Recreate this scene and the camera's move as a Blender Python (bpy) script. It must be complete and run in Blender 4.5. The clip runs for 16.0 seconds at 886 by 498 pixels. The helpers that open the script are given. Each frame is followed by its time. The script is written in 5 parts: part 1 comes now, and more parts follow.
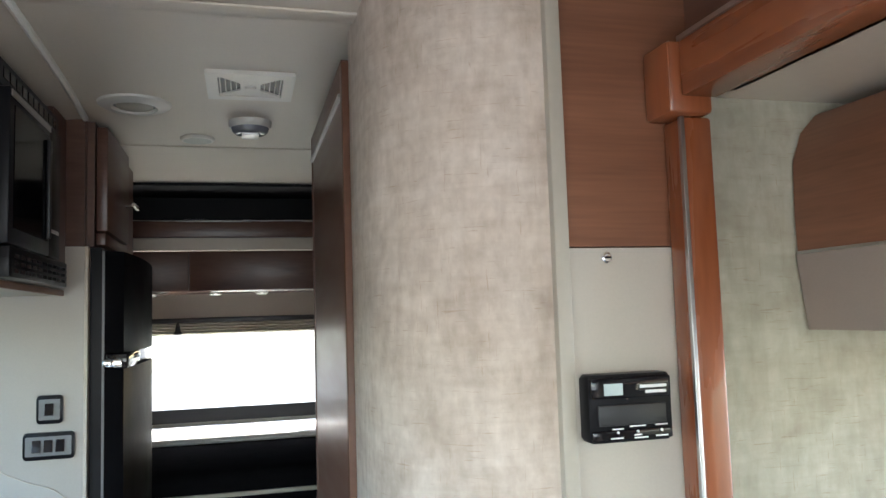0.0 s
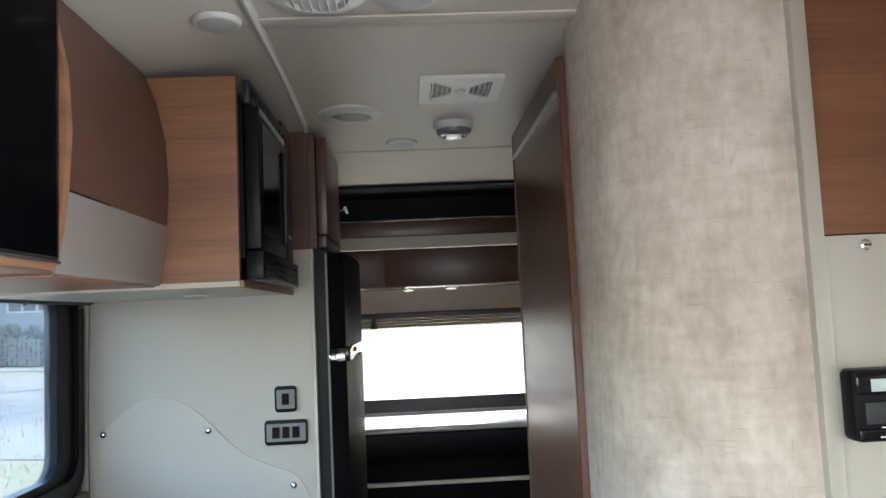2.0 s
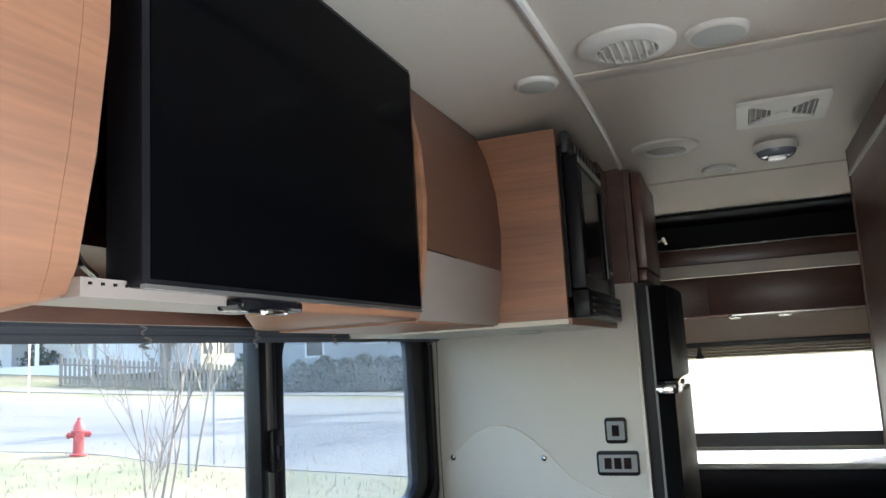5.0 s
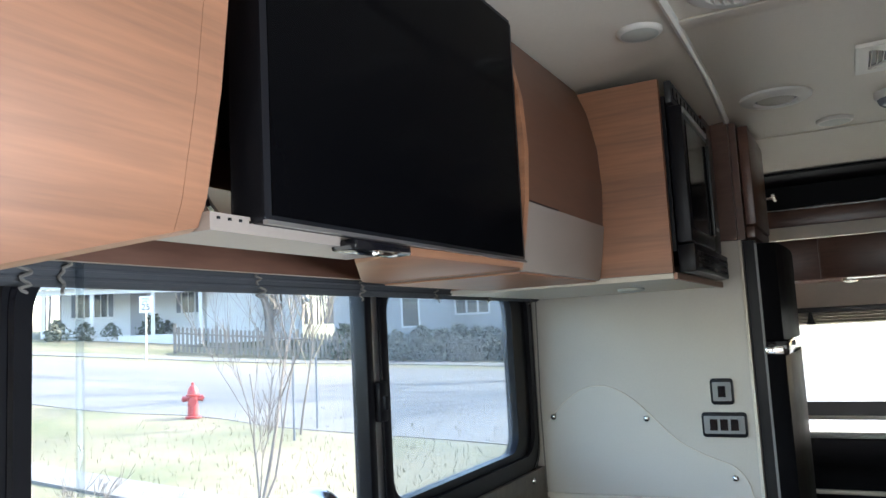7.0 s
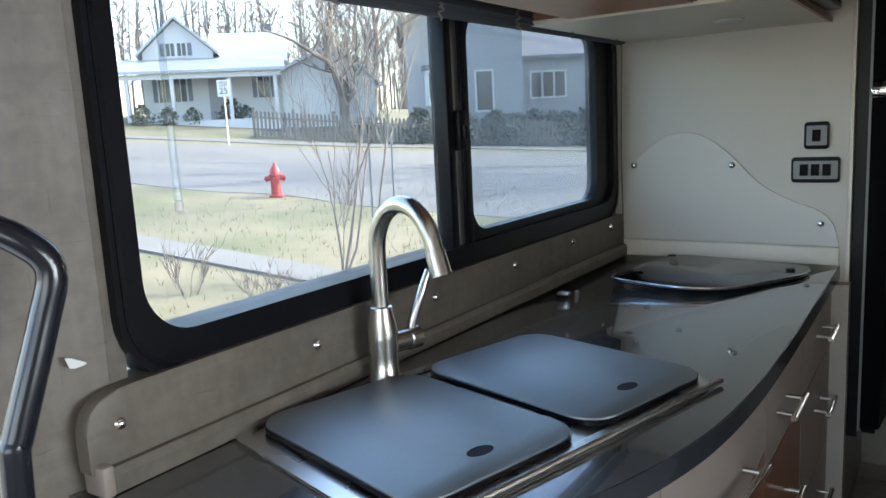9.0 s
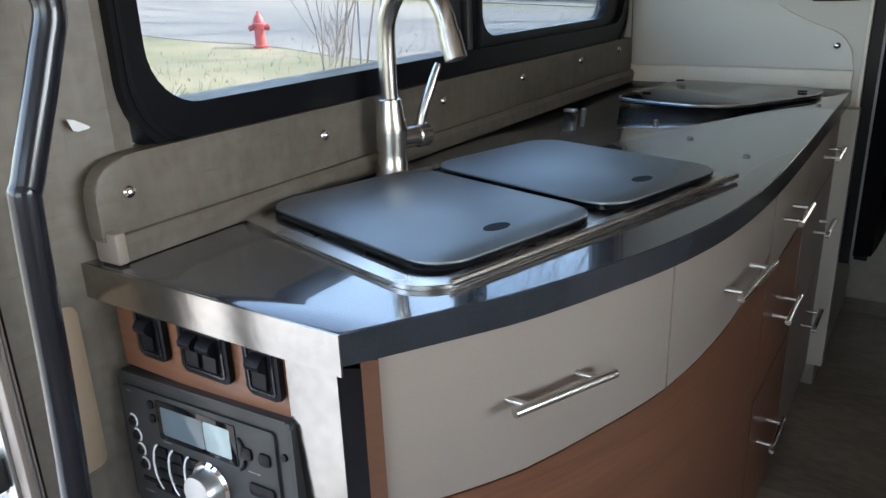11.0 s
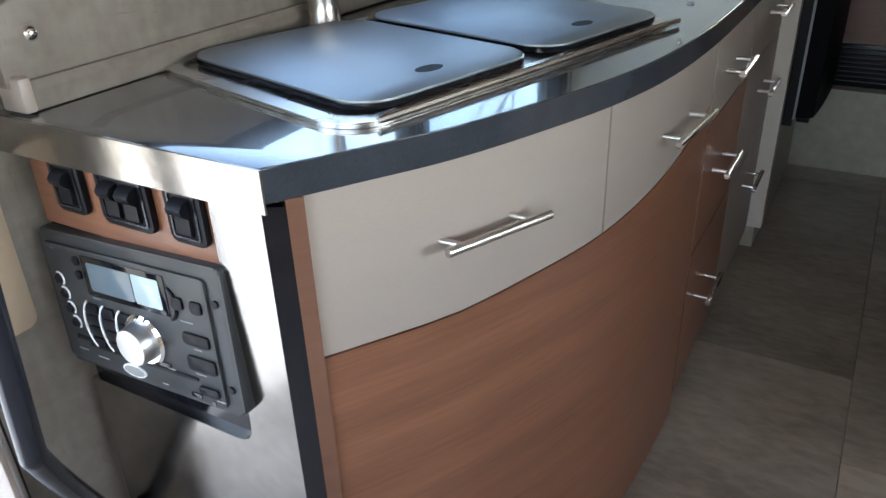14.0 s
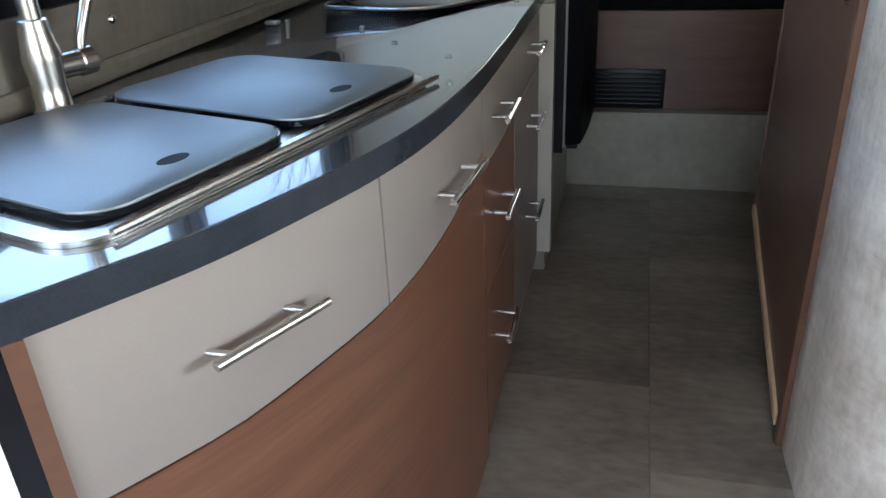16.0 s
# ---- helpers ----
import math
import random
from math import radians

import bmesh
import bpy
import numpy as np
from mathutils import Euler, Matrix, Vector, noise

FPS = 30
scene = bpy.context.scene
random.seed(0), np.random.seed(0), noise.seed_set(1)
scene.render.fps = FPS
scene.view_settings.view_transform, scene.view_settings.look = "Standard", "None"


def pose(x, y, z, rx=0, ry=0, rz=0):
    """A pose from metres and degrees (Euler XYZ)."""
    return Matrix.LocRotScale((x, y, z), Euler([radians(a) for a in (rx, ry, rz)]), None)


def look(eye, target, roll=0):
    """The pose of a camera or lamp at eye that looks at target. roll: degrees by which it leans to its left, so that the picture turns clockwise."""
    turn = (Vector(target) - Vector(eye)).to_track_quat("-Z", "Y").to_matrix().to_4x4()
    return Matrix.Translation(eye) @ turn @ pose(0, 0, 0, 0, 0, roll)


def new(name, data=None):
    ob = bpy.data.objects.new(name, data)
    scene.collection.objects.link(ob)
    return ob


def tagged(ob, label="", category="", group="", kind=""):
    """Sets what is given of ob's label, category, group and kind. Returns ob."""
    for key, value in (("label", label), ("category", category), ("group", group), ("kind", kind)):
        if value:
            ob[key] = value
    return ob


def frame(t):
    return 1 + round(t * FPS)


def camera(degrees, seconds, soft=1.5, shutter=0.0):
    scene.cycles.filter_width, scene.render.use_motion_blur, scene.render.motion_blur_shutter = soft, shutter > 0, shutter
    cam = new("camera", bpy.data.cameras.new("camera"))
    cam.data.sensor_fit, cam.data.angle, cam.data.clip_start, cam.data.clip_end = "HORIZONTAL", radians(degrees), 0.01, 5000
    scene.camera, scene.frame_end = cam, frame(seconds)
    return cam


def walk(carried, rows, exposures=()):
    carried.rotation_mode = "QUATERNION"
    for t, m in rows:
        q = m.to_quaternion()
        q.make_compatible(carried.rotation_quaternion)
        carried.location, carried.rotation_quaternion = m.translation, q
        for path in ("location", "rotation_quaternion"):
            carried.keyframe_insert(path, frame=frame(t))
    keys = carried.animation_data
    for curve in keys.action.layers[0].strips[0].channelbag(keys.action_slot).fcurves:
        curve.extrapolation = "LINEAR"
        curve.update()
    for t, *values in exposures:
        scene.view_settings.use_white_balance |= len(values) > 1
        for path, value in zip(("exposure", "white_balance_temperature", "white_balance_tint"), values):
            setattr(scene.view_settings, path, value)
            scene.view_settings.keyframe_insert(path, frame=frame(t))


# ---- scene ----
cam = camera(60.4, 16.0)
PATH = [
    (0, (0.013, 0.17, 1.448), (0.521, 2.097, 1.619), -1.8),
    (0.5, (-0.018, 0.165, 1.451), (0.382, 2.119, 1.607), -2.2),
    (1, (-0.05, 0.175, 1.451), (0.22, 2.15, 1.614), -2.2),
    (1.5, (-0.08, 0.178, 1.453), (0.104, 2.163, 1.613), -2.5),
    (2, (-0.106, 0.164, 1.456), (-0.018, 2.155, 1.624), -2.6),
    (2.5, (-0.142, 0.16, 1.454), (-0.114, 2.152, 1.634), -2.8),
    (3, (-0.176, 0.156, 1.453), (-0.193, 2.147, 1.642), -3.1),
    (3.5, (-0.188, 0.145, 1.464), (-0.343, 2.13, 1.66), -3.1),
    (4, (-0.147, 0.12, 1.473), (-0.503, 2.076, 1.691), -3.0),
    (4.5, (-0.116, 0.106, 1.481), (-0.684, 2.007, 1.73), -3.0),
    (4.7, (-0.111, 0.094, 1.479), (-0.742, 1.973, 1.743), -3.0),
    (6.8, (-0.111, 0.064, 1.443), (-1.016, 1.825, 1.722), -3.6),
    (7, (-0.124, 0.072, 1.44), (-1.056, 1.828, 1.659), -3.0),
    (7.5, (-0.136, 0.08, 1.409), (-1.113, 1.823, 1.501), -3.1),
    (8, (-0.148, 0.09, 1.383), (-1.171, 1.807, 1.337), -2.9),
    (8.5, (-0.138, 0.084, 1.351), (-1.229, 1.747, 1.144), -3.2),
    (9, (-0.154, 0.087, 1.319), (-1.266, 1.718, 0.995), -3.0),
    (9.2, (-0.154, 0.086, 1.31), (-1.269, 1.705, 0.946), -2.9),
    (11.5, (-0.197, 0.064, 1.176), (-1.213, 1.612, 0.419), -1.9),
    (12, (-0.196, 0.064, 1.155), (-1.186, 1.587, 0.319), -1.9),
    (12.5, (-0.189, 0.064, 1.146), (-1.163, 1.573, 0.267), -2.2),
    (13, (-0.184, 0.065, 1.14), (-1.137, 1.564, 0.221), -2.2),
    (13.5, (-0.18, 0.069, 1.143), (-1.109, 1.571, 0.205), -2.2),
    (14, (-0.169, 0.078, 1.146), (-1.065, 1.598, 0.205), -2.1),
    (14.5, (-0.162, 0.096, 1.157), (-0.944, 1.679, 0.216), -1.5),
    (15, (-0.151, 0.116, 1.165), (-0.843, 1.751, 0.244), -2.6),
    (15.5, (-0.149, 0.134, 1.17), (-0.763, 1.812, 0.271), -3.2),
    (16, (-0.159, 0.166, 1.173), (-0.615, 1.901, 0.288), -2.8),
]
EXPOSURES = [(0.0, 3.66, 6100, 10), (3.0, 3.6, 6150, 10), (4.7, 3.45, 6250, 10), (7.0, 3.42, 6150, 10), (8.0, 3.2, 6200, 10), (9.0, 2.9, 6300, 10), (11.5, 2.92, 6450, 10), (14.0, 3.5, 6400, 10), (16.0, 3.58, 6250, 10)]
walk(cam, [(t, look(eye, target, roll)) for t, eye, target, roll in PATH], EXPOSURES)

# ---- world, sun, large lights ----
world = bpy.data.worlds.new("world")
scene.world = world
world.use_nodes = True
wn = world.node_tree
bg = wn.nodes["Background"]
sky = wn.nodes.new("ShaderNodeTexSky")
sky.sky_type = "NISHITA"
sky.sun_disc = False
SUN_EL, SUN_AZ = radians(34), radians(38)   # azimuth from +y towards +x
sky.sun_elevation, sky.sun_rotation = SUN_EL, SUN_AZ
sky.air_density, sky.dust_density = 1.2, 2.0
wn.links.new(sky.outputs["Color"], bg.inputs["Color"])
bg.inputs["Strength"].default_value = 0.15
sun = new("sun", bpy.data.lights.new("sun", "SUN"))
sun.data.energy, sun.data.angle, sun.data.color = 2.0, radians(0.6), (1.0, 0.95, 0.86)
sun.matrix_world = look((math.sin(SUN_AZ) * 20, math.cos(SUN_AZ) * 20, 20 * math.tan(SUN_EL)), (0, 0, 0))


def sky_lamp(name, eye, target, sx, sy, watts, colour=(0.80, 0.90, 1.0)):
    lamp = new(name, bpy.data.lights.new(name, "AREA"))
    lamp.data.shape, lamp.data.size, lamp.data.size_y = "RECTANGLE", sx, sy
    lamp.data.energy, lamp.data.color = watts, colour
    lamp.matrix_world = look(eye, target)
    return lamp


sky_lamp("windshield_daylight", (0, -1.62, 1.25), (0, 2, 1.0), 1.7, 0.65, 1.75, (0.90, 0.94, 1.0))
sky_lamp("doorway_daylight", (-1.22, -0.08, 0.72), (0.4, 0.3, 0.6), 0.9, 1.7, 1.15, (0.95, 0.96, 1.0))
# Added fill aimed up at the overhead cabinets; its slide-out opening is unseen.
sky_lamp("slide_window_daylight", (1.44, 0.42, 1.17), (-0.8, -0.45, 2.1), 1.25, 0.45, 3.5).data.spread = radians(100)


# ---- materials ----
def mat(name, col, rough=0.5, metal=0.0, var=0.12, scale=6.0, stretch=(1, 1, 1), fine=60.0, bump=0.05, col2=None, spec=0.5, coat=0.0, detail=4):
    m = bpy.data.materials.new(name)
    m.use_nodes = True
    n, l = m.node_tree.nodes, m.node_tree.links
    b = n["Principled BSDF"]
    b.inputs["Metallic"].default_value = metal
    b.inputs["Specular IOR Level"].default_value = spec
    b.inputs["Coat Weight"].default_value = coat
    tc, mp = n.new("ShaderNodeTexCoord"), n.new("ShaderNodeMapping")
    mp.inputs["Scale"].default_value = stretch
    l.new(tc.outputs["Object"], mp.inputs["Vector"])
    big, small = n.new("ShaderNodeTexNoise"), n.new("ShaderNodeTexNoise")
    big.inputs["Scale"].default_value, big.inputs["Detail"].default_value = scale, detail
    small.inputs["Scale"].default_value, small.inputs["Detail"].default_value = fine, 3
    l.new(mp.outputs["Vector"], big.inputs["Vector"])
    l.new(mp.outputs["Vector"], small.inputs["Vector"])
    mix = n.new("ShaderNodeMix")
    mix.data_type = "FLOAT"
    mix.inputs[0].default_value = 0.35
    l.new(big.outputs["Fac"], mix.inputs[2])
    l.new(small.outputs["Fac"], mix.inputs[3])
    ramp = n.new("ShaderNodeValToRGB")
    c2 = col2 or tuple(c * (1 - var) for c in col)
    c1 = col if col2 else tuple(min(1, c * (1 + var)) for c in col)
    ramp.color_ramp.elements[0].position, ramp.color_ramp.elements[1].position = 0.34, 0.66
    ramp.color_ramp.elements[0].color, ramp.color_ramp.elements[1].color = (*c2, 1), (*c1, 1)
    l.new(mix.outputs[0], ramp.inputs["Fac"])
    l.new(ramp.outputs["Color"], b.inputs["Base Color"])
    mr = n.new("ShaderNodeMapRange")
    mr.inputs["To Min"].default_value, mr.inputs["To Max"].default_value = max(0.02, rough - 0.08), min(1, rough + 0.08)
    l.new(big.outputs["Fac"], mr.inputs["Value"])
    l.new(mr.outputs["Result"], b.inputs["Roughness"])
    if bump:
        bp = n.new("ShaderNodeBump")
        bp.inputs["Strength"].default_value, bp.inputs["Distance"].default_value = bump, 0.002
        l.new(small.outputs["Fac"], bp.inputs["Height"])
        l.new(bp.outputs["Normal"], b.inputs["Normal"])
    return m


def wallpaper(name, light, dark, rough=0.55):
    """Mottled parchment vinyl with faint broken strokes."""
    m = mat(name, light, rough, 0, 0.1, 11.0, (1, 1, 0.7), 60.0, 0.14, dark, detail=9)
    n, l = m.node_tree.nodes, m.node_tree.links
    b = n["Principled BSDF"]
    tc = n["Texture Coordinate"]
    last = b.inputs["Base Color"].links[0].from_socket
    strokes = (((9, 9, 46), 3.0, 0.30, 0.62, (0.88, 0.855, 0.83)), ((46, 46, 9), 7.0, 0.30, 0.62, (0.89, 0.865, 0.84)),
               ((24, 24, 21), 11.0, 0.34, 0.50, (0.91, 0.89, 0.87)), ((20, 20, 300), 17.0, 0.29, 0.36, (0.82, 0.75, 0.69)),
               ((280, 280, 22), 23.0, 0.28, 0.35, (0.84, 0.77, 0.71)))
    for sc, seed, lo, hi, tone in strokes:
        mp, nz, rp = n.new("ShaderNodeMapping"), n.new("ShaderNodeTexNoise"), n.new("ShaderNodeValToRGB")
        mp.inputs["Scale"].default_value = sc
        mp.inputs["Location"].default_value = (seed, seed, seed)
        l.new(tc.outputs["Object"], mp.inputs["Vector"])
        l.new(mp.outputs["Vector"], nz.inputs["Vector"])
        nz.inputs["Scale"].default_value, nz.inputs["Detail"].default_value = 1.0, 8
        nz.inputs["Distortion"].default_value = 0.5
        rp.color_ramp.elements[0].position, rp.color_ramp.elements[1].position = lo, hi
        rp.color_ramp.elements[0].color, rp.color_ramp.elements[1].color = (*tone, 1), (1, 1, 1, 1)
        l.new(nz.outputs["Fac"], rp.inputs["Fac"])
        mx = n.new("ShaderNodeMix")
        mx.data_type, mx.blend_type = "RGBA", "MULTIPLY"
        mx.inputs[0].default_value = 0.9
        l.new(last, mx.inputs[6])
        l.new(rp.outputs["Color"], mx.inputs[7])
        last = mx.outputs[2]
    l.new(last, b.inputs["Base Color"])
    return m


def glass(name, tint=(1, 1, 1), rough=0.0, dust_veil=0.0):
    m = bpy.data.materials.new(name)
    m.use_nodes = True
    n, l = m.node_tree.nodes, m.node_tree.links
    n.remove(n["Principled BSDF"])
    tr, gl, mx = n.new("ShaderNodeBsdfTransparent"), n.new("ShaderNodeBsdfGlossy"), n.new("ShaderNodeMixShader")
    lw, pw, sc = n.new("ShaderNodeLayerWeight"), n.new("ShaderNodeMath"), n.new("ShaderNodeMath")
    lw.inputs["Blend"].default_value = 0.5
    pw.operation, sc.operation = "POWER", "MULTIPLY_ADD"
    pw.inputs[1].default_value = 4.0
    sc.inputs[1].default_value, sc.inputs[2].default_value = 0.4, 0.015
    tr.inputs["Color"].default_value = (*tint, 1)
    gl.inputs["Roughness"].default_value = rough
    l.new(lw.outputs["Facing"], pw.inputs[0])
    l.new(pw.outputs["Value"], sc.inputs[0])
    l.new(sc.outputs["Value"], mx.inputs["Fac"])
    l.new(tr.outputs["BSDF"], mx.inputs[1])
    l.new(gl.outputs["BSDF"], mx.inputs[2])
    out = mx.outputs["Shader"]
    # Translucent layer for dusty glass that also veils the view with added haze.
    if dust_veil:
        tl, dm, nz, dr = n.new("ShaderNodeBsdfTranslucent"), n.new("ShaderNodeMixShader"), n.new("ShaderNodeTexNoise"), n.new("ShaderNodeMapRange")
        tl.inputs["Color"].default_value = (0.85, 0.87, 0.9, 1)
        nz.inputs["Scale"].default_value, nz.inputs["Detail"].default_value = 9.0, 8
        dr.inputs["From Min"].default_value, dr.inputs["From Max"].default_value = 0.3, 0.7
        dr.inputs["To Min"].default_value, dr.inputs["To Max"].default_value = dust_veil * 0.6, dust_veil * 1.4
        l.new(n.new("ShaderNodeTexCoord").outputs["Object"], nz.inputs["Vector"])
        l.new(nz.outputs["Fac"], dr.inputs["Value"])
        l.new(dr.outputs["Result"], dm.inputs["Fac"])
        l.new(out, dm.inputs[1])
        l.new(tl.outputs["BSDF"], dm.inputs[2])
        out = dm.outputs["Shader"]
    l.new(out, n["Material Output"].inputs["Surface"])
    return m


def glow(name, col, strength):
    m = bpy.data.materials.new(name)
    m.use_nodes = True
    b = m.node_tree.nodes["Principled BSDF"]
    b.inputs["Base Color"].default_value = (*col, 1)
    b.inputs["Emission Color"].default_value = (*col, 1)
    b.inputs["Emission Strength"].default_value = strength
    return m


M = {
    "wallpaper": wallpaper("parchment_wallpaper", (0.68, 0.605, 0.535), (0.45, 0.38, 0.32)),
    # Darker copy of the wallpaper: shade on the window side is in its colour.
    "wallpaper_shaded": wallpaper("wallpaper_painted_shade", (0.195, 0.170, 0.140), (0.135, 0.117, 0.096)),
    "slide_paper": wallpaper("olive_wallpaper", (0.50, 0.49, 0.40), (0.38, 0.37, 0.29)),
    "ceiling": mat("ceiling_vinyl", (0.66, 0.60, 0.515), 0.45, 0, 0.04, 2, fine=120, bump=0.06),
    "white": mat("white_plastic", (0.72, 0.70, 0.65), 0.35, 0, 0.03, bump=0.0),
    "cream": mat("cream_trim", (0.62, 0.56, 0.47), 0.45, 0, 0.04, bump=0.02),
    "guard": mat("pale_splash_laminate", (0.53, 0.50, 0.45), 0.25, 0, 0.03, 3, fine=200, bump=0.02),
    "plate": mat("brown_beige_plastic", (0.36, 0.27, 0.19), 0.4, 0, 0.05, bump=0.03),
    "moulding": mat("grey_beige_moulding", (0.40, 0.37, 0.31), 0.45, 0, 0.05, bump=0.02),
    "panel": mat("ivory_laminate", (0.475, 0.44, 0.385), 0.35, 0, 0.04, 3, fine=200, bump=0.03),
    "taupe": mat("taupe_laminate", (0.285, 0.236, 0.206), 0.38, 0, 0.05, 4, (1, 1, 3), fine=160, bump=0.02, spec=0.3),
    "wood": mat("orange_cherry_laminate", (0.40, 0.175, 0.086), 0.44, 0, 0.0, 1.6, (0.9, 0.9, 17), 10, 0.03, (0.215, 0.096, 0.050), detail=9, spec=0.8),
    "wood_x": mat("cherry_grain_lengthwise", (0.235, 0.102, 0.056), 0.34, 0, 0.0, 1.3, (0.6, 1.0, 17), 11, 0.03, (0.145, 0.060, 0.033), detail=9),
    "brown": mat("dark_walnut_laminate", (0.135, 0.066, 0.045), 0.33, 0, 0.0, 2.0, (2, 2, 14), 8, 0.03, (0.095, 0.045, 0.031)),
    "flapbrown": mat("medium_brown_laminate", (0.135, 0.066, 0.043), 0.35, 0, 0.0, 2.0, (1.5, 1.5, 12), 8, 0.03, (0.105, 0.051, 0.033), spec=0.2),
    "cherry": mat("red_cherry_solid_wood", (0.27, 0.082, 0.030), 0.28, 0, 0.0, 2.5, (8, 8, 1.0), 10, 0.04, (0.19, 0.055, 0.020), coat=0.3),
    "cherry_beam": mat("red_cherry_beam_wood", (0.27, 0.082, 0.030), 0.28, 0, 0.0, 2.5, (8, 0.6, 10), 10, 0.04, (0.19, 0.055, 0.020), coat=0.3),
    "palewood": mat("raw_pale_wood_edge", (0.62, 0.42, 0.25), 0.5, 0, 0.15, 6, (10, 2, 2), 30),
    "counter": mat("dark_slate_laminate", (0.040, 0.041, 0.044), 0.16, 0, 0.18, 30, fine=400, bump=0.01, spec=0.5, coat=1.0),
    "counter_edge": mat("counter_edge_laminate", (0.024, 0.027, 0.034), 0.2, 0, 0.2, 20, fine=300, bump=0.01, spec=0.35),
    "cover": mat("black_pebbled_cover", (0.034, 0.042, 0.046), 0.42, 0, 0.1, 10, fine=330, bump=0.6, spec=1.0, coat=1.0),
    "steel": mat("brushed_steel", (0.62, 0.60, 0.57), 0.27, 1, 0.06, 3, (1, 1, 60), 40, 0.04),
    "nickel": mat("brushed_nickel", (0.56, 0.535, 0.50), 0.25, 1, 0.03, 5, (1, 1, 1), 90, 0.01),
    "steel_panel": mat("scuffed_steel_panel", (0.37, 0.35, 0.325), 0.19, 1, 0.16, 9, (1, 1, 1), 60, 0.08),
    "chrome": mat("chrome", (0.80, 0.80, 0.80), 0.08, 1, 0.03, bump=0.0),
    "black": mat("black_plastic", (0.008, 0.008, 0.010), 0.32, 0, 0.1, 12, fine=300, bump=0.05, spec=0.14),
    "gloss_black": mat("gloss_black", (0.006, 0.006, 0.008), 0.08, 0, 0.05, bump=0.0, spec=0.35),
    "fridge_black": mat("fridge_black", (0.007, 0.007, 0.008), 0.40, 0, 0.1, 8, fine=250, bump=0.1, spec=0.004),
    "satin_black": mat("satin_black_metal", (0.012, 0.013, 0.018), 0.24, 0.0, 0.1, 8, bump=0.0, coat=0.15, spec=0.35),
    "screen": mat("tv_screen", (0.002, 0.002, 0.0025), 0.13, 0, 0.05, bump=0.0, spec=0.03),
    "grey": mat("grey_plastic", (0.20, 0.20, 0.20), 0.45, 0, 0.06, bump=0.02),
    "dkgrey": mat("charcoal_plastic", (0.030, 0.031, 0.033), 0.38, 0, 0.08, bump=0.03, spec=0.35),
    "alu": mat("anodised_aluminium", (0.50, 0.50, 0.50), 0.35, 1, 0.05, bump=0.02),
    "lcd": mat("lcd_screen", (0.42, 0.50, 0.50), 0.2, 0, 0.1, bump=0.0),
    "lcd_dark": mat("lcd_blue_grey", (0.10, 0.13, 0.15), 0.15, 0, 0.1, bump=0.0),
    "floor": mat("slate_vinyl_tile", (0.32, 0.268, 0.212), 0.34, 0, 0.0, 2.2, (1, 2.2, 1), 22, 0.12, (0.125, 0.103, 0.080), detail=9),
    "grout": mat("floor_joint", (0.09, 0.08, 0.068), 0.6),
    # Floor vinyl in a lighter tone: light on the riser is put into colour.
    "riser": mat("slate_vinyl_lit", (0.33, 0.30, 0.24), 0.35, 0, 0.0, 4, (1, 1, 1), 30, 0.1, (0.22, 0.20, 0.16)),
    "bed": mat("black_bedspread", (0.009, 0.009, 0.010), 0.95, 0, 0.2, 10, fine=200, bump=0.3, spec=0.0),
    "fabric": mat("rolled_blind_fabric", (0.05, 0.053, 0.06), 0.8, 0, 0.15, 8, (1, 1, 8), 90, 0.3),
    "string": mat("grey_blind_cord", (0.15, 0.14, 0.125), 0.8, 0, 0.2, bump=0.1),
    "blind": mat("cream_pleated_blind", (0.60, 0.56, 0.48), 0.7, 0, 0.05, bump=0.05),
    "wand": glass("clear_wand", (0.80, 0.84, 0.86), 0.1),
    "glass": glass("window_glass", (0.90, 0.92, 0.93), 0.0, 0.018),
    "tinted": glass("tinted_window_glass", (0.66, 0.71, 0.75), 0.0, 0.045),
    "frost": mat("frosted_lamp_lens", (0.46, 0.48, 0.44), 0.4, 0, 0.04, bump=0.05),
    "ink": mat("white_print", (0.75, 0.75, 0.75), 0.5, 0, 0.02, bump=0.0),
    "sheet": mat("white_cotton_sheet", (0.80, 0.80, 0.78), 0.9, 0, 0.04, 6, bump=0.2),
    "smoke": mat("smoky_grey_plastic", (0.36, 0.38, 0.42), 0.12, 0.4, 0.05, bump=0.0),
    # Stands for the dark inside recesses: shade put into a black colour.
    "void_shade": mat("painted_void_shade", (0.006, 0.006, 0.007), 0.6, 0, 0.1, bump=0.0, spec=0.2),
}
M["counter"].node_tree.nodes["Principled BSDF"].inputs["Coat IOR"].default_value = 1.75
M["cover"].node_tree.nodes["Principled BSDF"].inputs["Coat IOR"].default_value = 2.1
M["cover"].node_tree.nodes["Principled BSDF"].inputs["Specular Tint"].default_value = (0.80, 0.97, 1.0, 1)
M["cover"].node_tree.nodes["Principled BSDF"].inputs["Coat Roughness"].default_value = 0.46


# ---- mesh helpers ----
def thing(name, label, category, base=(0, 0, 0), group="", kind=""):
    ob = new(name)
    ob.empty_display_size = 0.05
    ob.location = base
    return tagged(ob, label, category, group, kind)


def smooth_by_angle(bm, deg=40):
    for f in bm.faces:
        f.smooth = True
    lim = radians(deg)
    for e in bm.edges:
        if len(e.link_faces) == 2 and e.calc_face_angle(0) > lim:
            e.smooth = False


def link(name, bm, material, smooth=True):
    bmesh.ops.recalc_face_normals(bm, faces=bm.faces)
    if smooth:
        smooth_by_angle(bm)
    me = bpy.data.meshes.new(name)
    bm.to_mesh(me)
    bm.free()
    me.materials.append(M[material] if isinstance(material, str) else material)
    return new(name, me)


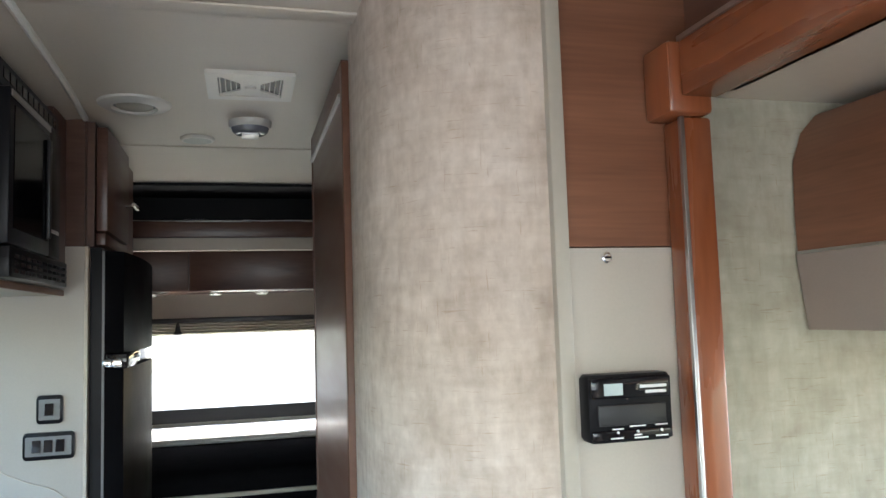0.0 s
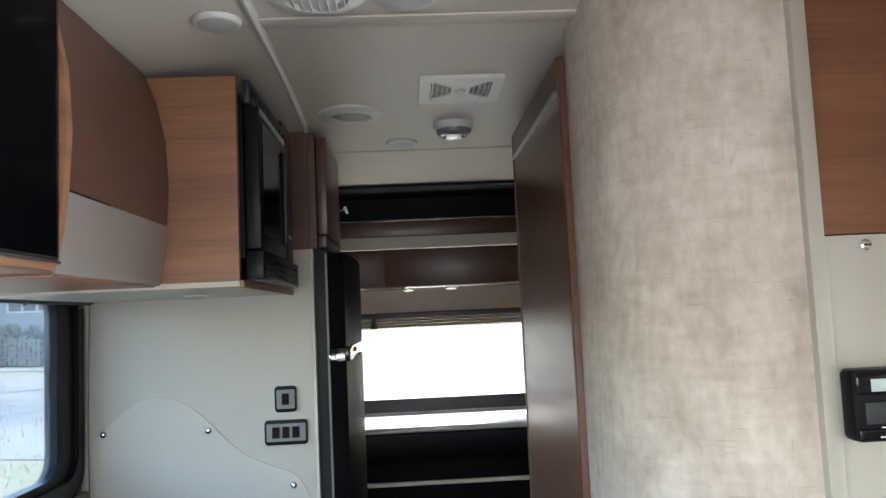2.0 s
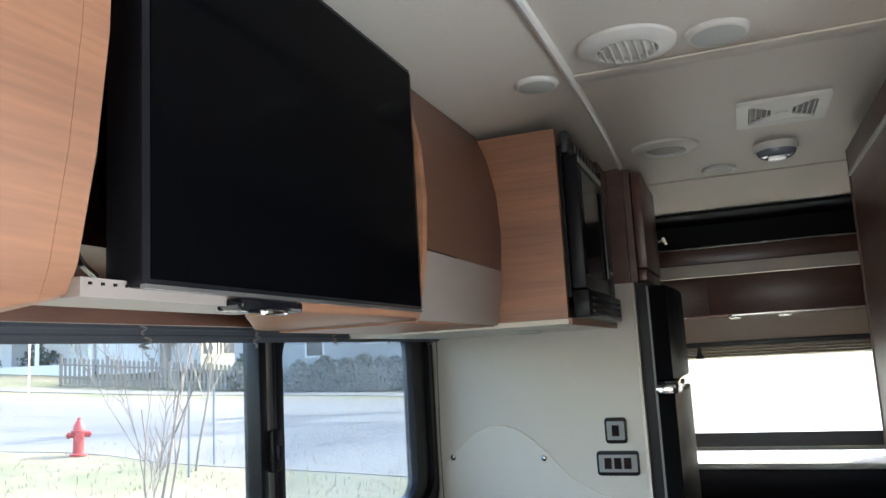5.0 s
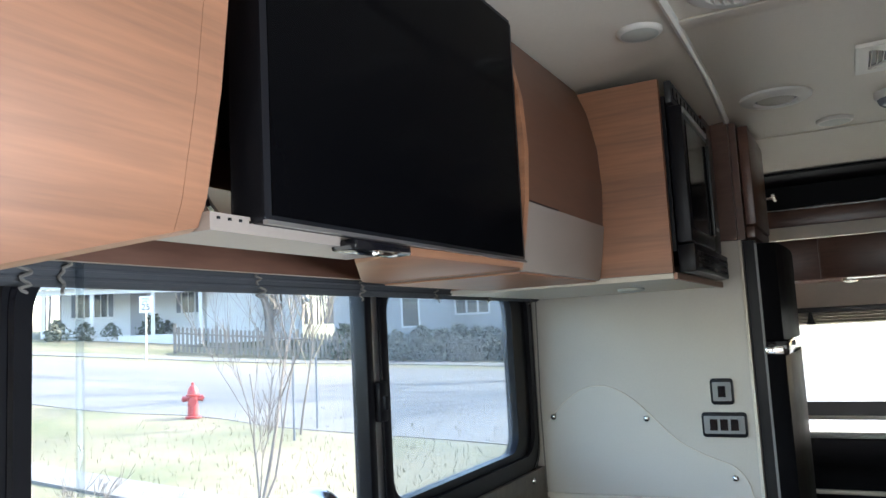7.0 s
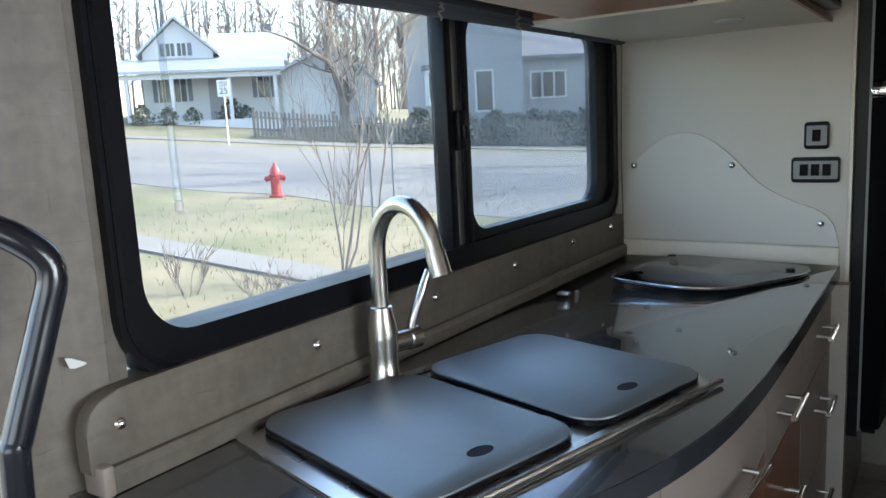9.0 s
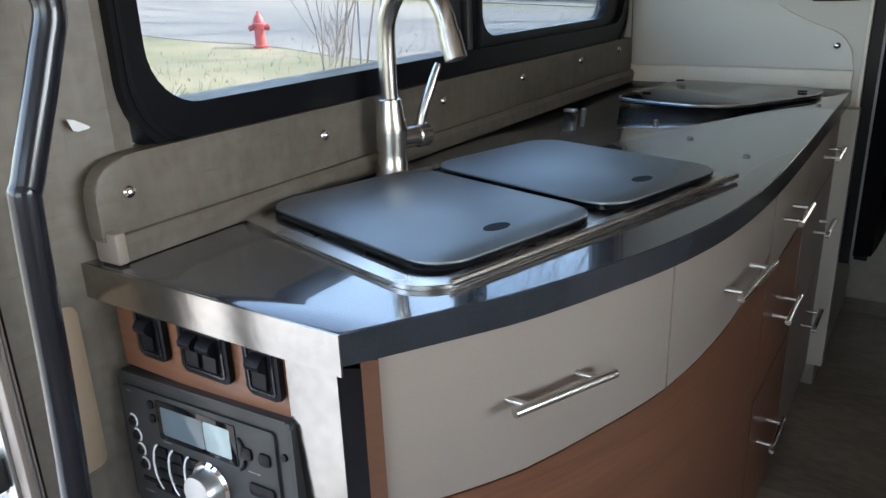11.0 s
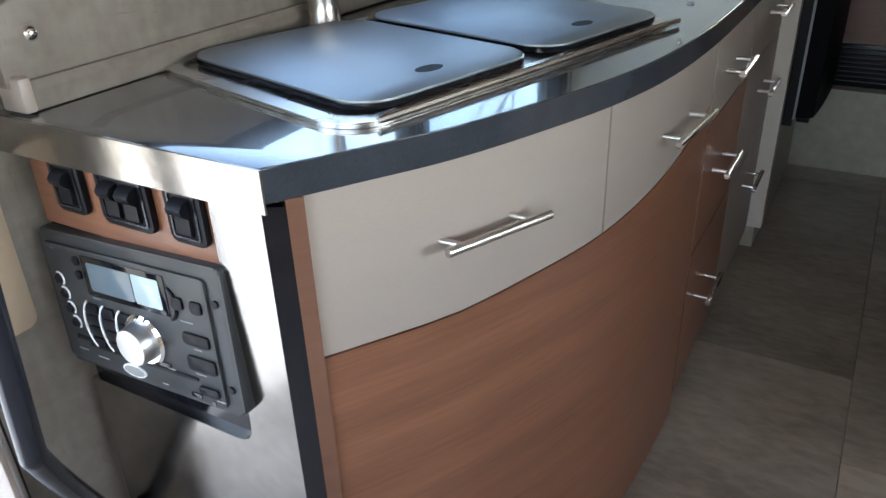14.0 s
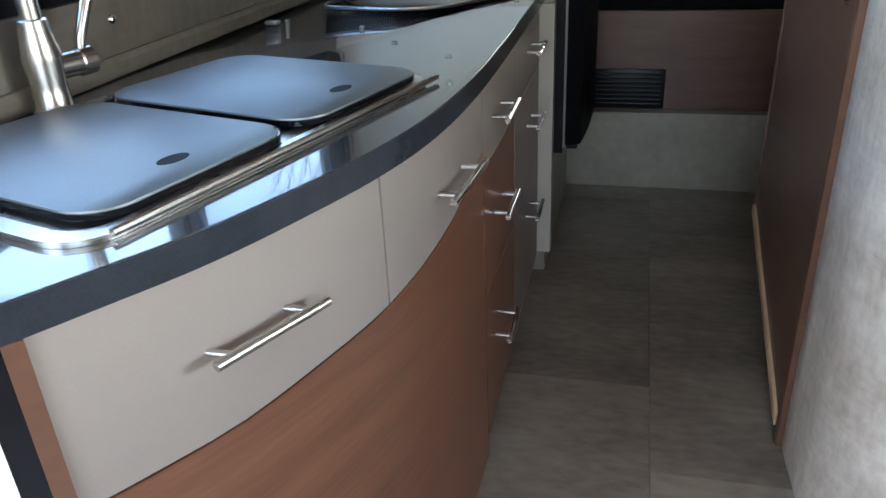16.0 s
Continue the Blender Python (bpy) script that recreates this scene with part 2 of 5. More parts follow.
def part(name, bm, material, parent, label="", smooth=True):
    ob = link(name, bm, material, smooth)
    ob.parent = parent
    chain = []
    p = parent
    while p:
        chain.append(p)
        p = p.parent
    w = Matrix.Identity(4)
    for p in reversed(chain):
        w = w @ p.matrix_parent_inverse @ p.matrix_basis
    ob.matrix_parent_inverse = w.inverted()
    if label:
        tagged(ob, label)
    return ob


def solo(name, bm, material, label, category, group="", kind="", smooth=True):
    return tagged(link(name, bm, material, smooth), label, category, group, kind)


def box(x0, x1, y0, y1, z0, z1, bev=0.0, seg=2, bm=None):
    own = bm is None
    bm = bm or bmesh.new()
    vs = [bm.verts.new((x, y, z)) for x in (x0, x1) for y in (y0, y1) for z in (z0, z1)]
    fs = [bm.faces.new([vs[i] for i in q]) for q in ((0, 1, 3, 2), (4, 6, 7, 5), (0, 4, 5, 1), (2, 3, 7, 6), (0, 2, 6, 4), (1, 5, 7, 3))]
    if bev and own:
        bmesh.ops.bevel(bm, geom=list(bm.edges), offset=bev, segments=seg, affect="EDGES", profile=0.5)
    return bm


def place(axis, a, b, c):
    return {"z": (a, b, c), "x": (c, a, b), "y": (a, c, b)}[axis]


def prism(pts, axis, lo, hi, bev=0.0, bm=None):
    """A polygon drawn out along an axis. z: (x, y); x: (y, z); y: (x, z)."""
    own = bm is None
    bm = bm or bmesh.new()
    a = [bm.verts.new(place(axis, p[0], p[1], lo)) for p in pts]
    b = [bm.verts.new(place(axis, p[0], p[1], hi)) for p in pts]
    bm.faces.new(a)
    bm.faces.new(b[::-1])
    for i in range(len(pts)):
        j = (i + 1) % len(pts)
        bm.faces.new((a[i], b[i], b[j], a[j]))
    if bev and own:
        es = [e for e in bm.edges if (e.verts[0] in a and e.verts[1] in a) or (e.verts[0] in b and e.verts[1] in b)]
        bmesh.ops.bevel(bm, geom=es, offset=bev, segments=2, affect="EDGES", profile=0.5)
    return bm


def ring(outer, inner, axis, lo, hi):
    bm = bmesh.new()
    n = len(outer)
    g = [[bm.verts.new(place(axis, p[0], p[1], c)) for p in loop] for c in (lo, hi) for loop in (outer, inner)]
    for i in range(n):
        j = (i + 1) % n
        bm.faces.new((g[0][i], g[0][j], g[1][j], g[1][i]))
        bm.faces.new((g[2][i], g[3][i], g[3][j], g[2][j]))
        bm.faces.new((g[0][i], g[2][i], g[2][j], g[0][j]))
        bm.faces.new((g[1][i], g[1][j], g[3][j], g[3][i]))
    return bm


def rrect(a0, a1, b0, b1, r, seg=6):
    pts = []
    for cx, cy, s in ((a1 - r, b1 - r, 0), (a0 + r, b1 - r, 90), (a0 + r, b0 + r, 180), (a1 - r, b0 + r, 270)):
        for i in range(seg + 1):
            t = radians(s + 90 * i / seg)
            pts.append((cx + r * math.cos(t), cy + r * math.sin(t)))
    return pts


def rounded(pts, r, seg=5):
    """A polygon with its corners rounded."""
    out = []
    n = len(pts)
    for i in range(n):
        p, a, b = Vector(pts[i]), Vector(pts[i - 1]), Vector(pts[(i + 1) % n])
        rr = r[i] if isinstance(r, (list, tuple)) else r
        u, v = (a - p).normalized(), (b - p).normalized()
        s, e = p + u * min(rr, (a - p).length * 0.48), p + v * min(rr, (b - p).length * 0.48)
        for k in range(seg + 1):
            t = k / seg
            q = s * (1 - t) ** 2 + p * 2 * t * (1 - t) + e * t * t
            out.append((q.x, q.y))
    return out


def turned(pts, origin, deg):
    c, s = math.cos(radians(deg)), math.sin(radians(deg))
    return [(origin[0] + x * c - y * s, origin[1] + x * s + y * c) for x, y in pts]


def smooth_path(pts, n=6):
    """Catmull-Rom through points."""
    v = [Vector(p) for p in pts]
    v = [v[0] * 2 - v[1]] + v + [v[-1] * 2 - v[-2]]
    out = []
    for i in range(1, len(v) - 2):
        for k in range(n):
            t = k / n
            out.append(0.5 * ((2 * v[i]) + (v[i + 1] - v[i - 1]) * t + (2 * v[i - 1] - 5 * v[i] + 4 * v[i + 1] - v[i + 2]) * t * t + (3 * v[i] - v[i - 1] - 3 * v[i + 1] + v[i + 2]) * t ** 3))
    out.append(v[-2])
    return out


def tube(path, r, sides=10, bm=None, caps=True):
    """A round tube along points; r a number or one radius a point."""
    bm = bm or bmesh.new()
    path = [Vector(p) for p in path]
    rings = []
    up = Vector((0, 0, 1))
    for i, p in enumerate(path):
        d = (path[min(i + 1, len(path) - 1)] - path[max(i - 1, 0)]).normalized()
        if i == 0:
            side = d.cross(up if abs(d.z) < 0.9 else Vector((1, 0, 0))).normalized()
        else:
            side = (side - d * side.dot(d)).normalized()
        other = d.cross(side)
        rr = r[i] if isinstance(r, (list, tuple)) else r
        rings.append([bm.verts.new(p + (side * math.cos(2 * math.pi * k / sides) + other * math.sin(2 * math.pi * k / sides)) * rr) for k in range(sides)])
    for a, b in zip(rings, rings[1:]):
        for k in range(sides):
            bm.faces.new((a[k], a[(k + 1) % sides], b[(k + 1) % sides], b[k]))
    if caps:
        bm.faces.new(rings[0][::-1])
        bm.faces.new(rings[-1])
    return bm


def lathe(profile, centre, axis="z", sides=24):
    """profile: (radius, height) from one end to the other; closed with caps."""
    bm = bmesh.new()
    rings = []
    for r, h in profile:
        rr = max(r, 0.0002)
        rg = []
        for k in range(sides):
            t = 2 * math.pi * k / sides
            a, b = rr * math.cos(t), rr * math.sin(t)
            rg.append(bm.verts.new(Vector(centre) + Vector({"z": (a, b, h), "x": (h, a, b), "y": (a, h, b)}[axis])))
        rings.append(rg)
    for p, q in zip(rings, rings[1:]):
        for k in range(sides):
            bm.faces.new((p[k], p[(k + 1) % sides], q[(k + 1) % sides], q[k]))
    bm.faces.new(rings[0][::-1])
    bm.faces.new(rings[-1])
    return bm


def moved(bm, m):
    bmesh.ops.transform(bm, matrix=m, verts=bm.verts)
    return bm


def lerp_table(tab, v):
    if v <= tab[0][0]:
        return tab[0][1]
    for (a, p), (b, q) in zip(tab, tab[1:]):
        if v <= b:
            return p + (q - p) * (v - a) / (b - a)
    return tab[-1][1]


def words(name, text, size, m, material, parent, label=""):
    cu = bpy.data.curves.new(name, "FONT")
    cu.body, cu.size, cu.extrude = text, size, 0.0004
    cu.align_x, cu.align_y = "CENTER", "CENTER"
    tmp = bpy.data.objects.new(name, cu)
    scene.collection.objects.link(tmp)
    me = bpy.data.meshes.new_from_object(tmp.evaluated_get(bpy.context.evaluated_depsgraph_get()))
    bpy.data.objects.remove(tmp)
    bm = bmesh.new()
    bm.from_mesh(me)
    bpy.data.meshes.remove(me)
    moved(bm, m)
    return part(name, bm, material, parent, label, smooth=False)


# ---- large structure ----
WX, PY, CZ = -1.03, 2.334, 2.0          # window wall, galley end panel, ceiling
floor = solo("floor", box(-1.2, 1.5, -1.7, 3.16, -0.06, -0.004), "grout", "dark grey-brown slate-look vinyl tile floor", "floor", kind="structure")

# window wall with its openings: entry door y -0.6..0.43, kitchen window
wall = bmesh.new()
for y0, y1, z0, z1 in ((-1.7, -0.60, -0.3, 2.05), (-0.60, 0.43, 1.86, 2.05), (0.610, 0.635, -0.3, 2.05), (0.635, 2.31, -0.3, 1.01), (0.635, 2.31, 1.585, 2.05), (2.31, 4.6, -0.3, 2.05)):
    box(WX - 0.055, WX, y0, y1, z0, z1, bm=wall)
prism([(WX - 0.055, 0.430), (WX - 0.030, 0.430), (WX - 0.024, 0.53), (WX, 0.612), (WX - 0.055, 0.612)], "z", -0.3, 2.05, bm=wall)
wall_window = solo("wall_window_side", wall, "wallpaper_shaded", "parchment wallpaper wall around the galley window, painted darker as in shade", "wall", kind="structure")
wall = bmesh.new()
box(0.80, 0.86, -1.7, -1.0, -0.1, 2.05, bm=wall)
box(0.80, 0.86, -1.0, 1.25, 1.87, 2.05, bm=wall)
box(0.80, 0.86, 1.312, 4.6, -0.1, 2.05, bm=wall)
solo("wall_right", wall, "wallpaper", "parchment wallpaper side wall above the slide-out", "wall", kind="structure")
wall = bmesh.new()
for x0, x1, z0, z1 in ((-1.08, -0.9, -0.1, 2.05), (0.9, 1.5, -0.1, 2.05), (-0.9, 0.9, -0.1, 0.95), (-0.9, 0.9, 1.75, 2.05)):
    box(x0, x1, -1.75, -1.7, z0, z1, bm=wall)
solo("wall_front", wall, "wallpaper", "front wall with the windscreen opening", "wall", kind="structure")
REAR = 4.40
wall = bmesh.new()
for x0, x1, z0, z1 in ((-1.08, -0.58, -0.1, 2.05), (0.75, 0.86, -0.1, 2.05), (-0.58, 0.75, -0.1, 0.955), (-0.58, 0.75, 1.42, 2.05)):
    box(x0, x1, REAR, REAR + 0.05, z0, z1, bm=wall)
solo("wall_rear", wall, "cream", "pale rear wall around the bedroom window", "wall", kind="structure")

# ceiling: flat middle, lower slope over the galley
bm = box(-0.37, 0.86, -1.75, 4.6, CZ, CZ + 0.05)
prism([(-0.37, CZ), (-1.08, CZ - 0.075), (-1.08, CZ + 0.05), (-0.37, CZ + 0.05)], "y", -1.75, 4.6, bm=bm)
solo("ceiling", bm, "ceiling", "off-white padded vinyl ceiling", "ceiling", kind="structure")
trim = tube(smooth_path([(-0.385, -1.6, CZ - 0.003), (-0.375, 0.6, CZ - 0.003), (-0.366, 1.35, CZ - 0.003), (-0.372, 1.9, CZ - 0.003), (-0.39, 2.33, CZ - 0.003)]), 0.0085, 8)
solo("trim_ceiling_bead", trim, "white", "white plastic bead along the ceiling", "trim", kind="structure")
bm = box(-0.366, 0.24, 1.50, 1.545, CZ - 0.006, CZ - 0.001, 0.002)
solo("trim_ceiling_cross", bm, "ceiling", "flat off-white cover strip across the ceiling", "trim", kind="structure")
solo("trim_ceiling_seam", box(-0.36, 0.30, 2.646, 2.656, CZ - 0.004, CZ - 0.0005), "cream", "thin ceiling panel seam strip", "trim", kind="structure")
solo("trim_ceiling_front", box(-0.366, 0.8, 0.28, 0.325, CZ - 0.006, CZ - 0.001, 0.002), "ceiling", "flat off-white cover strip across the ceiling", "trim", kind="structure")

# rounded bathroom wall
arc = [(0.214, 1.615), (0.214, 1.56), (0.2165, 1.50)]
for i in range(1, 15):
    t = radians(180 + 90 * i / 14)
    arc.append((0.456 + 0.24 * math.cos(t), 1.477 + 0.24 * math.sin(t)))
arc.append((0.466, 1.237))
inner = [(x + 0.03, y + 0.04) for x, y in reversed(arc)]
solo("wall_bathroom_rounded", prism(arc + inner, "z", 0, CZ), "wallpaper", "rounded bathroom wall in mottled parchment wallpaper", "wall", kind="structure")
solo("wall_bathroom_side", box(0.37, 0.40, 2.33, 3.13, 0, CZ), "brown", "dark brown bathroom side wall by the bed", "wall", kind="structure")
solo("trim_wall_moulding", box(0.463, 0.488, 1.222, 1.262, 0, CZ, 0.004), "moulding", "grey-beige vertical edge moulding", "trim", kind="structure")

# panel strip beside the bathroom: timber above, ivory below
solo("wall_control_panel", box(0.488, 0.70, 1.236, 1.262, 0, 1.542), "panel", "ivory laminate control panel strip", "wall", kind="structure")
solo("wall_control_timber", box(0.488, 0.72, 1.234, 1.262, 1.544, CZ), "wood_x", "cherry laminate panel above the ivory strip", "wall", kind="structure")

# slide-out room
bm = bmesh.new()
box(0.70, 1.50, 1.275, 1.31, -0.1, 1.85, bm=bm)
solo("wall_slide_end", bm, "slide_paper", "olive-beige wallpaper end wall of the slide-out", "wall", kind="structure")
bm = bmesh.new()
# The gap left for a window is assumed, out of view, for the fill.
for y0, y1, z0, z1 in ((-1.1, -0.25, 0, 1.85), (1.08, 1.31, 0, 1.85), (-0.25, 1.08, 0, 0.95), (-0.25, 1.08, 1.4, 1.85)):
    box(1.46, 1.50, y0, y1, z0, z1, bm=bm)
solo("wall_slide_outer", bm, "slide_paper", "olive-beige wallpaper outer wall of the slide-out", "wall", kind="structure")
solo("wall_slide_front", box(0.86, 1.50, -1.13, -1.1, 0, 1.85), "slide_paper", "olive-beige wallpaper front end of the slide-out", "wall", kind="structure")
solo("ceiling_slide", box(0.79, 1.50, -1.1, 1.275, 1.80, 1.85), "cream", "cream slide-out ceiling", "ceiling", kind="structure")

# step and bed platform
step = thing("step_platform", "vinyl-covered raised step below the bed, painted lighter where light falls", "step", (0, 3.14, 0), kind="structure")
part("riser", box(-0.75, 0.369, 3.136, 3.18, 0, 0.300), "riser", step)
part("nosing", box(-0.75, 0.369, 3.134, 3.30, 0.300, 0.308), "riser", step)


# ---- galley: counter, cabinets ----
EDGE = [(-0.640, 0.552), (-0.592, 0.630), (-0.534, 0.730), (-0.484, 0.850), (-0.443, 0.970), (-0.414, 1.110), (-0.399, 1.300), (-0.396, 1.570), (-0.400, 1.980), (-0.404, 2.330)]
front = [(p.x, p.y) for p in smooth_path([(x, y, 0) for x, y in EDGE], 5)]


def face_x(y, inset=0.012):
    pts = sorted((b, a) for a, b in front)
    return lerp_table(pts, y) - inset


top = thing("countertop", "dark glossy slate-look laminate countertop with a bowed front", "countertop", (-0.7, 1.4, 0.85))
outline = [(-1.062, 0.552)] + front + [(-1.0295, 2.330), (-1.0295, 0.612), (-1.062, 0.609)]
part("slab", prism(outline, "z", 0.8555, 0.890, 0.002), "counter", top)
n = len(front)
bm = bmesh.new()
v = [[bm.verts.new((x, y, z)) for x, y in front] for z in (0.855, 0.889)]
w = [[bm.verts.new((x + 0.0022, y - 0.001, z)) for x, y in front] for z in (0.855, 0.889)]
for i in range(n - 1):
    bm.faces.new((w[0][i], w[0][i + 1], w[1][i + 1], w[1][i]))
    bm.faces.new((v[1][i], w[1][i], w[1][i + 1], v[1][i + 1]))
part("front_edge", bm, "counter_edge", top, "dark edging strip")
part("end_edge", box(-1.062, -0.637, 0.5485, 0.5512, 0.845, 0.8895), "steel_panel", top, "scuffed bright metal end edging")

splash = thing("backsplash", "backsplash ledge with screws below the window, painted darker as in shade", "backsplash", (-1.0, 1.4, 0.89))
prof = [(-1.029, 0.8915), (-0.992, 0.8915), (-0.988, 0.915), (-0.994, 0.925), (-1.0, 0.93), (-1.003, 1.0), (-1.010, 1.008), (-1.029, 1.010)]
part("ledge", prism(prof[:4] + [(-1.029, 0.925)], "y", 0.575, 2.328), "wallpaper_shaded", splash, "lower bead")
part("board", prism(rounded([(0.556, 0.92), (2.328, 0.92), (2.328, 1.018), (0.556, 1.018)], [0.002, 0.002, 0.01, 0.07], 6), "x", -1.0285, -1.003, 0.003), "wallpaper_shaded", splash)
part("end_cap", box(-1.030, -0.986, 0.560, 0.576, 0.8915, 0.932, 0.004), "taupe", splash)
part("back_rail", box(-1.0, -0.405, PY - 0.012, PY - 0.002, 0.8915, 0.94, 0.003), "cream", splash, "cream rail along the end panel")


def screw(centre, axis, parent, r=0.0075):
    d = {"x": 1, "y": -1}[axis]
    sc = part("screw", lathe([(r * 1.25, 0), (r * 1.2, d * 0.002), (r, d * 0.004), (r * 0.6, d * 0.0062), (r * 0.2, d * 0.007)], centre, axis, 14), "chrome", parent, "chrome screw")
    return sc


for y, z in ((0.600, 0.973), (0.954, 0.977), (1.295, 0.981), (1.626, 0.985), (1.951, 0.989), (2.22, 0.992)):
    screw((-1.002, y, z), "x", splash)

# base cabinets, bowed fronts


def bow_panel(y0, y1, z0, z1, inset=0.012, thick=0.018, steps=10):
    bm = bmesh.new()
    z0f = z0 if callable(z0) else (lambda y: z0)
    z1f = z1 if callable(z1) else (lambda y: z1)
    cols = []
    for i in range(steps + 1):
        y = y0 + (y1 - y0) * i / steps
        x = face_x(y, inset)
        cols.append([bm.verts.new(c) for c in ((x, y, z0f(y)), (x, y, z1f(y)), (x - thick, y, z1f(y)), (x - thick, y, z0f(y)))])
    for a, b in zip(cols, cols[1:]):
        for k in range(4):
            bm.faces.new((a[k], b[k], b[(k + 1) % 4], a[(k + 1) % 4]))
    bm.faces.new(cols[0][::-1])
    bm.faces.new(cols[-1])
    return bm


SWEEP = [(0.585, 0.657), (0.75, 0.655), (0.983, 0.666), (1.20, 0.690), (1.42, 0.730)]
sweep = lambda y: lerp_table(SWEEP, y)


def bar_handle(y0, y1, z, parent, stand=0.032, inset=0.012):
    def at(y, off):
        return (face_x(y, inset) + off, y, z)
    a, b = Vector(at(y0, stand)), Vector(at(y1, stand))
    d = (b - a).normalized()
    h = part("handle", tube([a, a.lerp(b, 0.5), b], 0.0058, 12), "steel", parent, "brushed steel bar handle")
    for f in (0.16, 0.84):
        p = a.lerp(b, f)
        part("handle_post", tube([p + Vector((-stand - 0.002, 0, 0)), p], 0.0042, 10), "steel", h)
    return h


base = thing("sink_cabinet", "galley base cabinet with taupe drawers over cherry doors", "cabinet", (-0.75, 1.0, 0))
part("carcass", prism([(-1.028, 0.60), (-0.68, 0.60), (-0.59, 0.73), (-0.51, 0.97), (-0.46, 1.25), (-0.45, 1.425), (-1.028, 1.425)], "z", 0.06, 0.854), "wood", base)
part("toe_kick", prism([(-1.02, 0.66), (-0.73, 0.66), (-0.62, 0.80), (-0.54, 1.05), (-0.50, 1.425), (-1.02, 1.425)], "z", 0.0, 0.06), "black", base)
for y0, y1, h0, h1 in ((0.586, 0.985, 0.700, 0.838), (0.989, 1.418, 1.125, 1.30)):
    d = part("drawer_front", bow_panel(y0, y1, lambda y: sweep(y) + 0.0015, 0.853), "taupe", base, "taupe drawer front")
    bar_handle(h0, h1, 0.757, d)
for y0, y1 in ((0.590, 1.418),):
    part("door", bow_panel(y0, y1, 0.045, lambda y: sweep(y) - 0.0015, steps=16), "wood_x", base, "cherry laminate door")
part("edge_strip", prism([(-0.640, 0.5805), (-0.632, 0.572), (-0.619, 0.584), (-0.640, 0.598)], "z", 0.03, 0.853), "flapbrown", base, "brown edge strip")
part("corner_post", prism([(-0.662, 0.5665), (-0.655, 0.5615), (-0.630, 0.574), (-0.6405, 0.583)], "z", 0.0, 0.8445), "gloss_black", base, "glossy black corner post")

stack = thing("drawer_cabinet", "narrow galley drawer stack with steel bar handles", "cabinet", (-0.7, 1.62, 0))
part("carcass", box(-1.028, -0.445, 1.43, 1.80, 0.06, 0.854), "wood", stack)
part("toe_kick", box(-1.02, -0.50, 1.43, 1.80, 0, 0.06), "black", stack)
for z0, z1, m, hz in ((0.690, 0.853, "taupe", 0.764), (0.430, 0.686, "wood_x", 0.57), (0.10, 0.426, "wood_x", 0.285)):
    d = part("drawer_front", bow_panel(1.424, 1.80, z0, z1, steps=4), m, stack)
    bar_handle(1.50, 1.64, hz, d)
stack2 = thing("drawer_cabinet", "taupe galley drawer stack beside the refrigerator panel", "cabinet", (-0.7, 2.05, 0))
part("carcass", box(-1.028, -0.445, 1.81, 2.29, 0.06, 0.854), "wood", stack2)
part("toe_kick", box(-1.02, -0.50, 1.81, 2.29, 0, 0.06), "black", stack2)
for z0, z1, hz in ((0.690, 0.853, 0.776), (0.430, 0.686, 0.59), (0.10, 0.426, 0.34)):
    d = part("drawer_front", bow_panel(1.804, 2.285, z0, z1, steps=4), "taupe", stack2)
    bar_handle(2.0, 2.14, hz, d)

# end of the galley: metal trim, switch panel, radio
end = thing("galley_end_panel", "galley end panel of scuffed metal with a cherry switch strip", "panel", (-0.85, 0.58, 0))
part("switch_board", box(-1.02, -0.727, 0.566, 0.60, 0.752, 0.8455), "wood_x", end, "cherry laminate switch strip")
cut = rounded([(-0.7265, 0.8455), (-0.655, 0.8455), (-0.655, 0.0), (-1.02, 0.0), (-1.02, 0.515), (-0.7265, 0.515)], [0, 0, 0, 0, 0, 0.03], 4)
part("metal_skin", prism(cut, "y", 0.562, 0.572), "steel_panel", end, "scuffed brushed metal skin")
part("radio_recess", box(-1.02, -0.7268, 0.5705, 0.60, 0.515, 0.752), "gloss_black", end)


def rocker(x, z, parent, up=True):
    h = 0.0105
    s = 1 if up else -1
    pts = [(0.556, z - s * 0.022), (0.5525, z - s * 0.019), (0.5535, z - s * 0.001), (0.545, z + s * 0.006), (0.5435, z + s * 0.012), (0.548, z + s * 0.018), (0.558, z + s * 0.021), (0.559, z - s * 0.022)]
    return part("rocker", prism(pts, "x", x - h, x + h), "black", parent)


def wall_switch(x, z, count, label, ups):
    w = 0.0115 + 0.0145 * count
    sw = thing("rocker_switch", label, "switch", (x, 0.566, z), "switches on the galley end")
    part("plate", prism(rrect(x - w, x + w, z - 0.0335, z + 0.0335, 0.007), "y", 0.5575, 0.5655, 0.002), "black", sw)
    part("bezel", ring(rrect(x - w + 0.006, x + w - 0.006, z - 0.027, z + 0.027, 0.004), rrect(x - w + 0.0085, x + w - 0.0085, z - 0.0245, z + 0.0245, 0.003), "y", 0.5558, 0.5578), "satin_black", sw)
    for k in range(count):
        rocker(x + (k - (count - 1) / 2) * 0.03, z, sw, ups[k])
    return sw


wall_switch(-0.948, 0.814, 1, "single black rocker switch on the cherry strip", (True,))
wall_switch(-0.853, 0.814, 2, "double black rocker switch on the cherry strip", (True, True))
wall_switch(-0.760, 0.815, 1, "single black rocker switch below the counter edge", (True,))

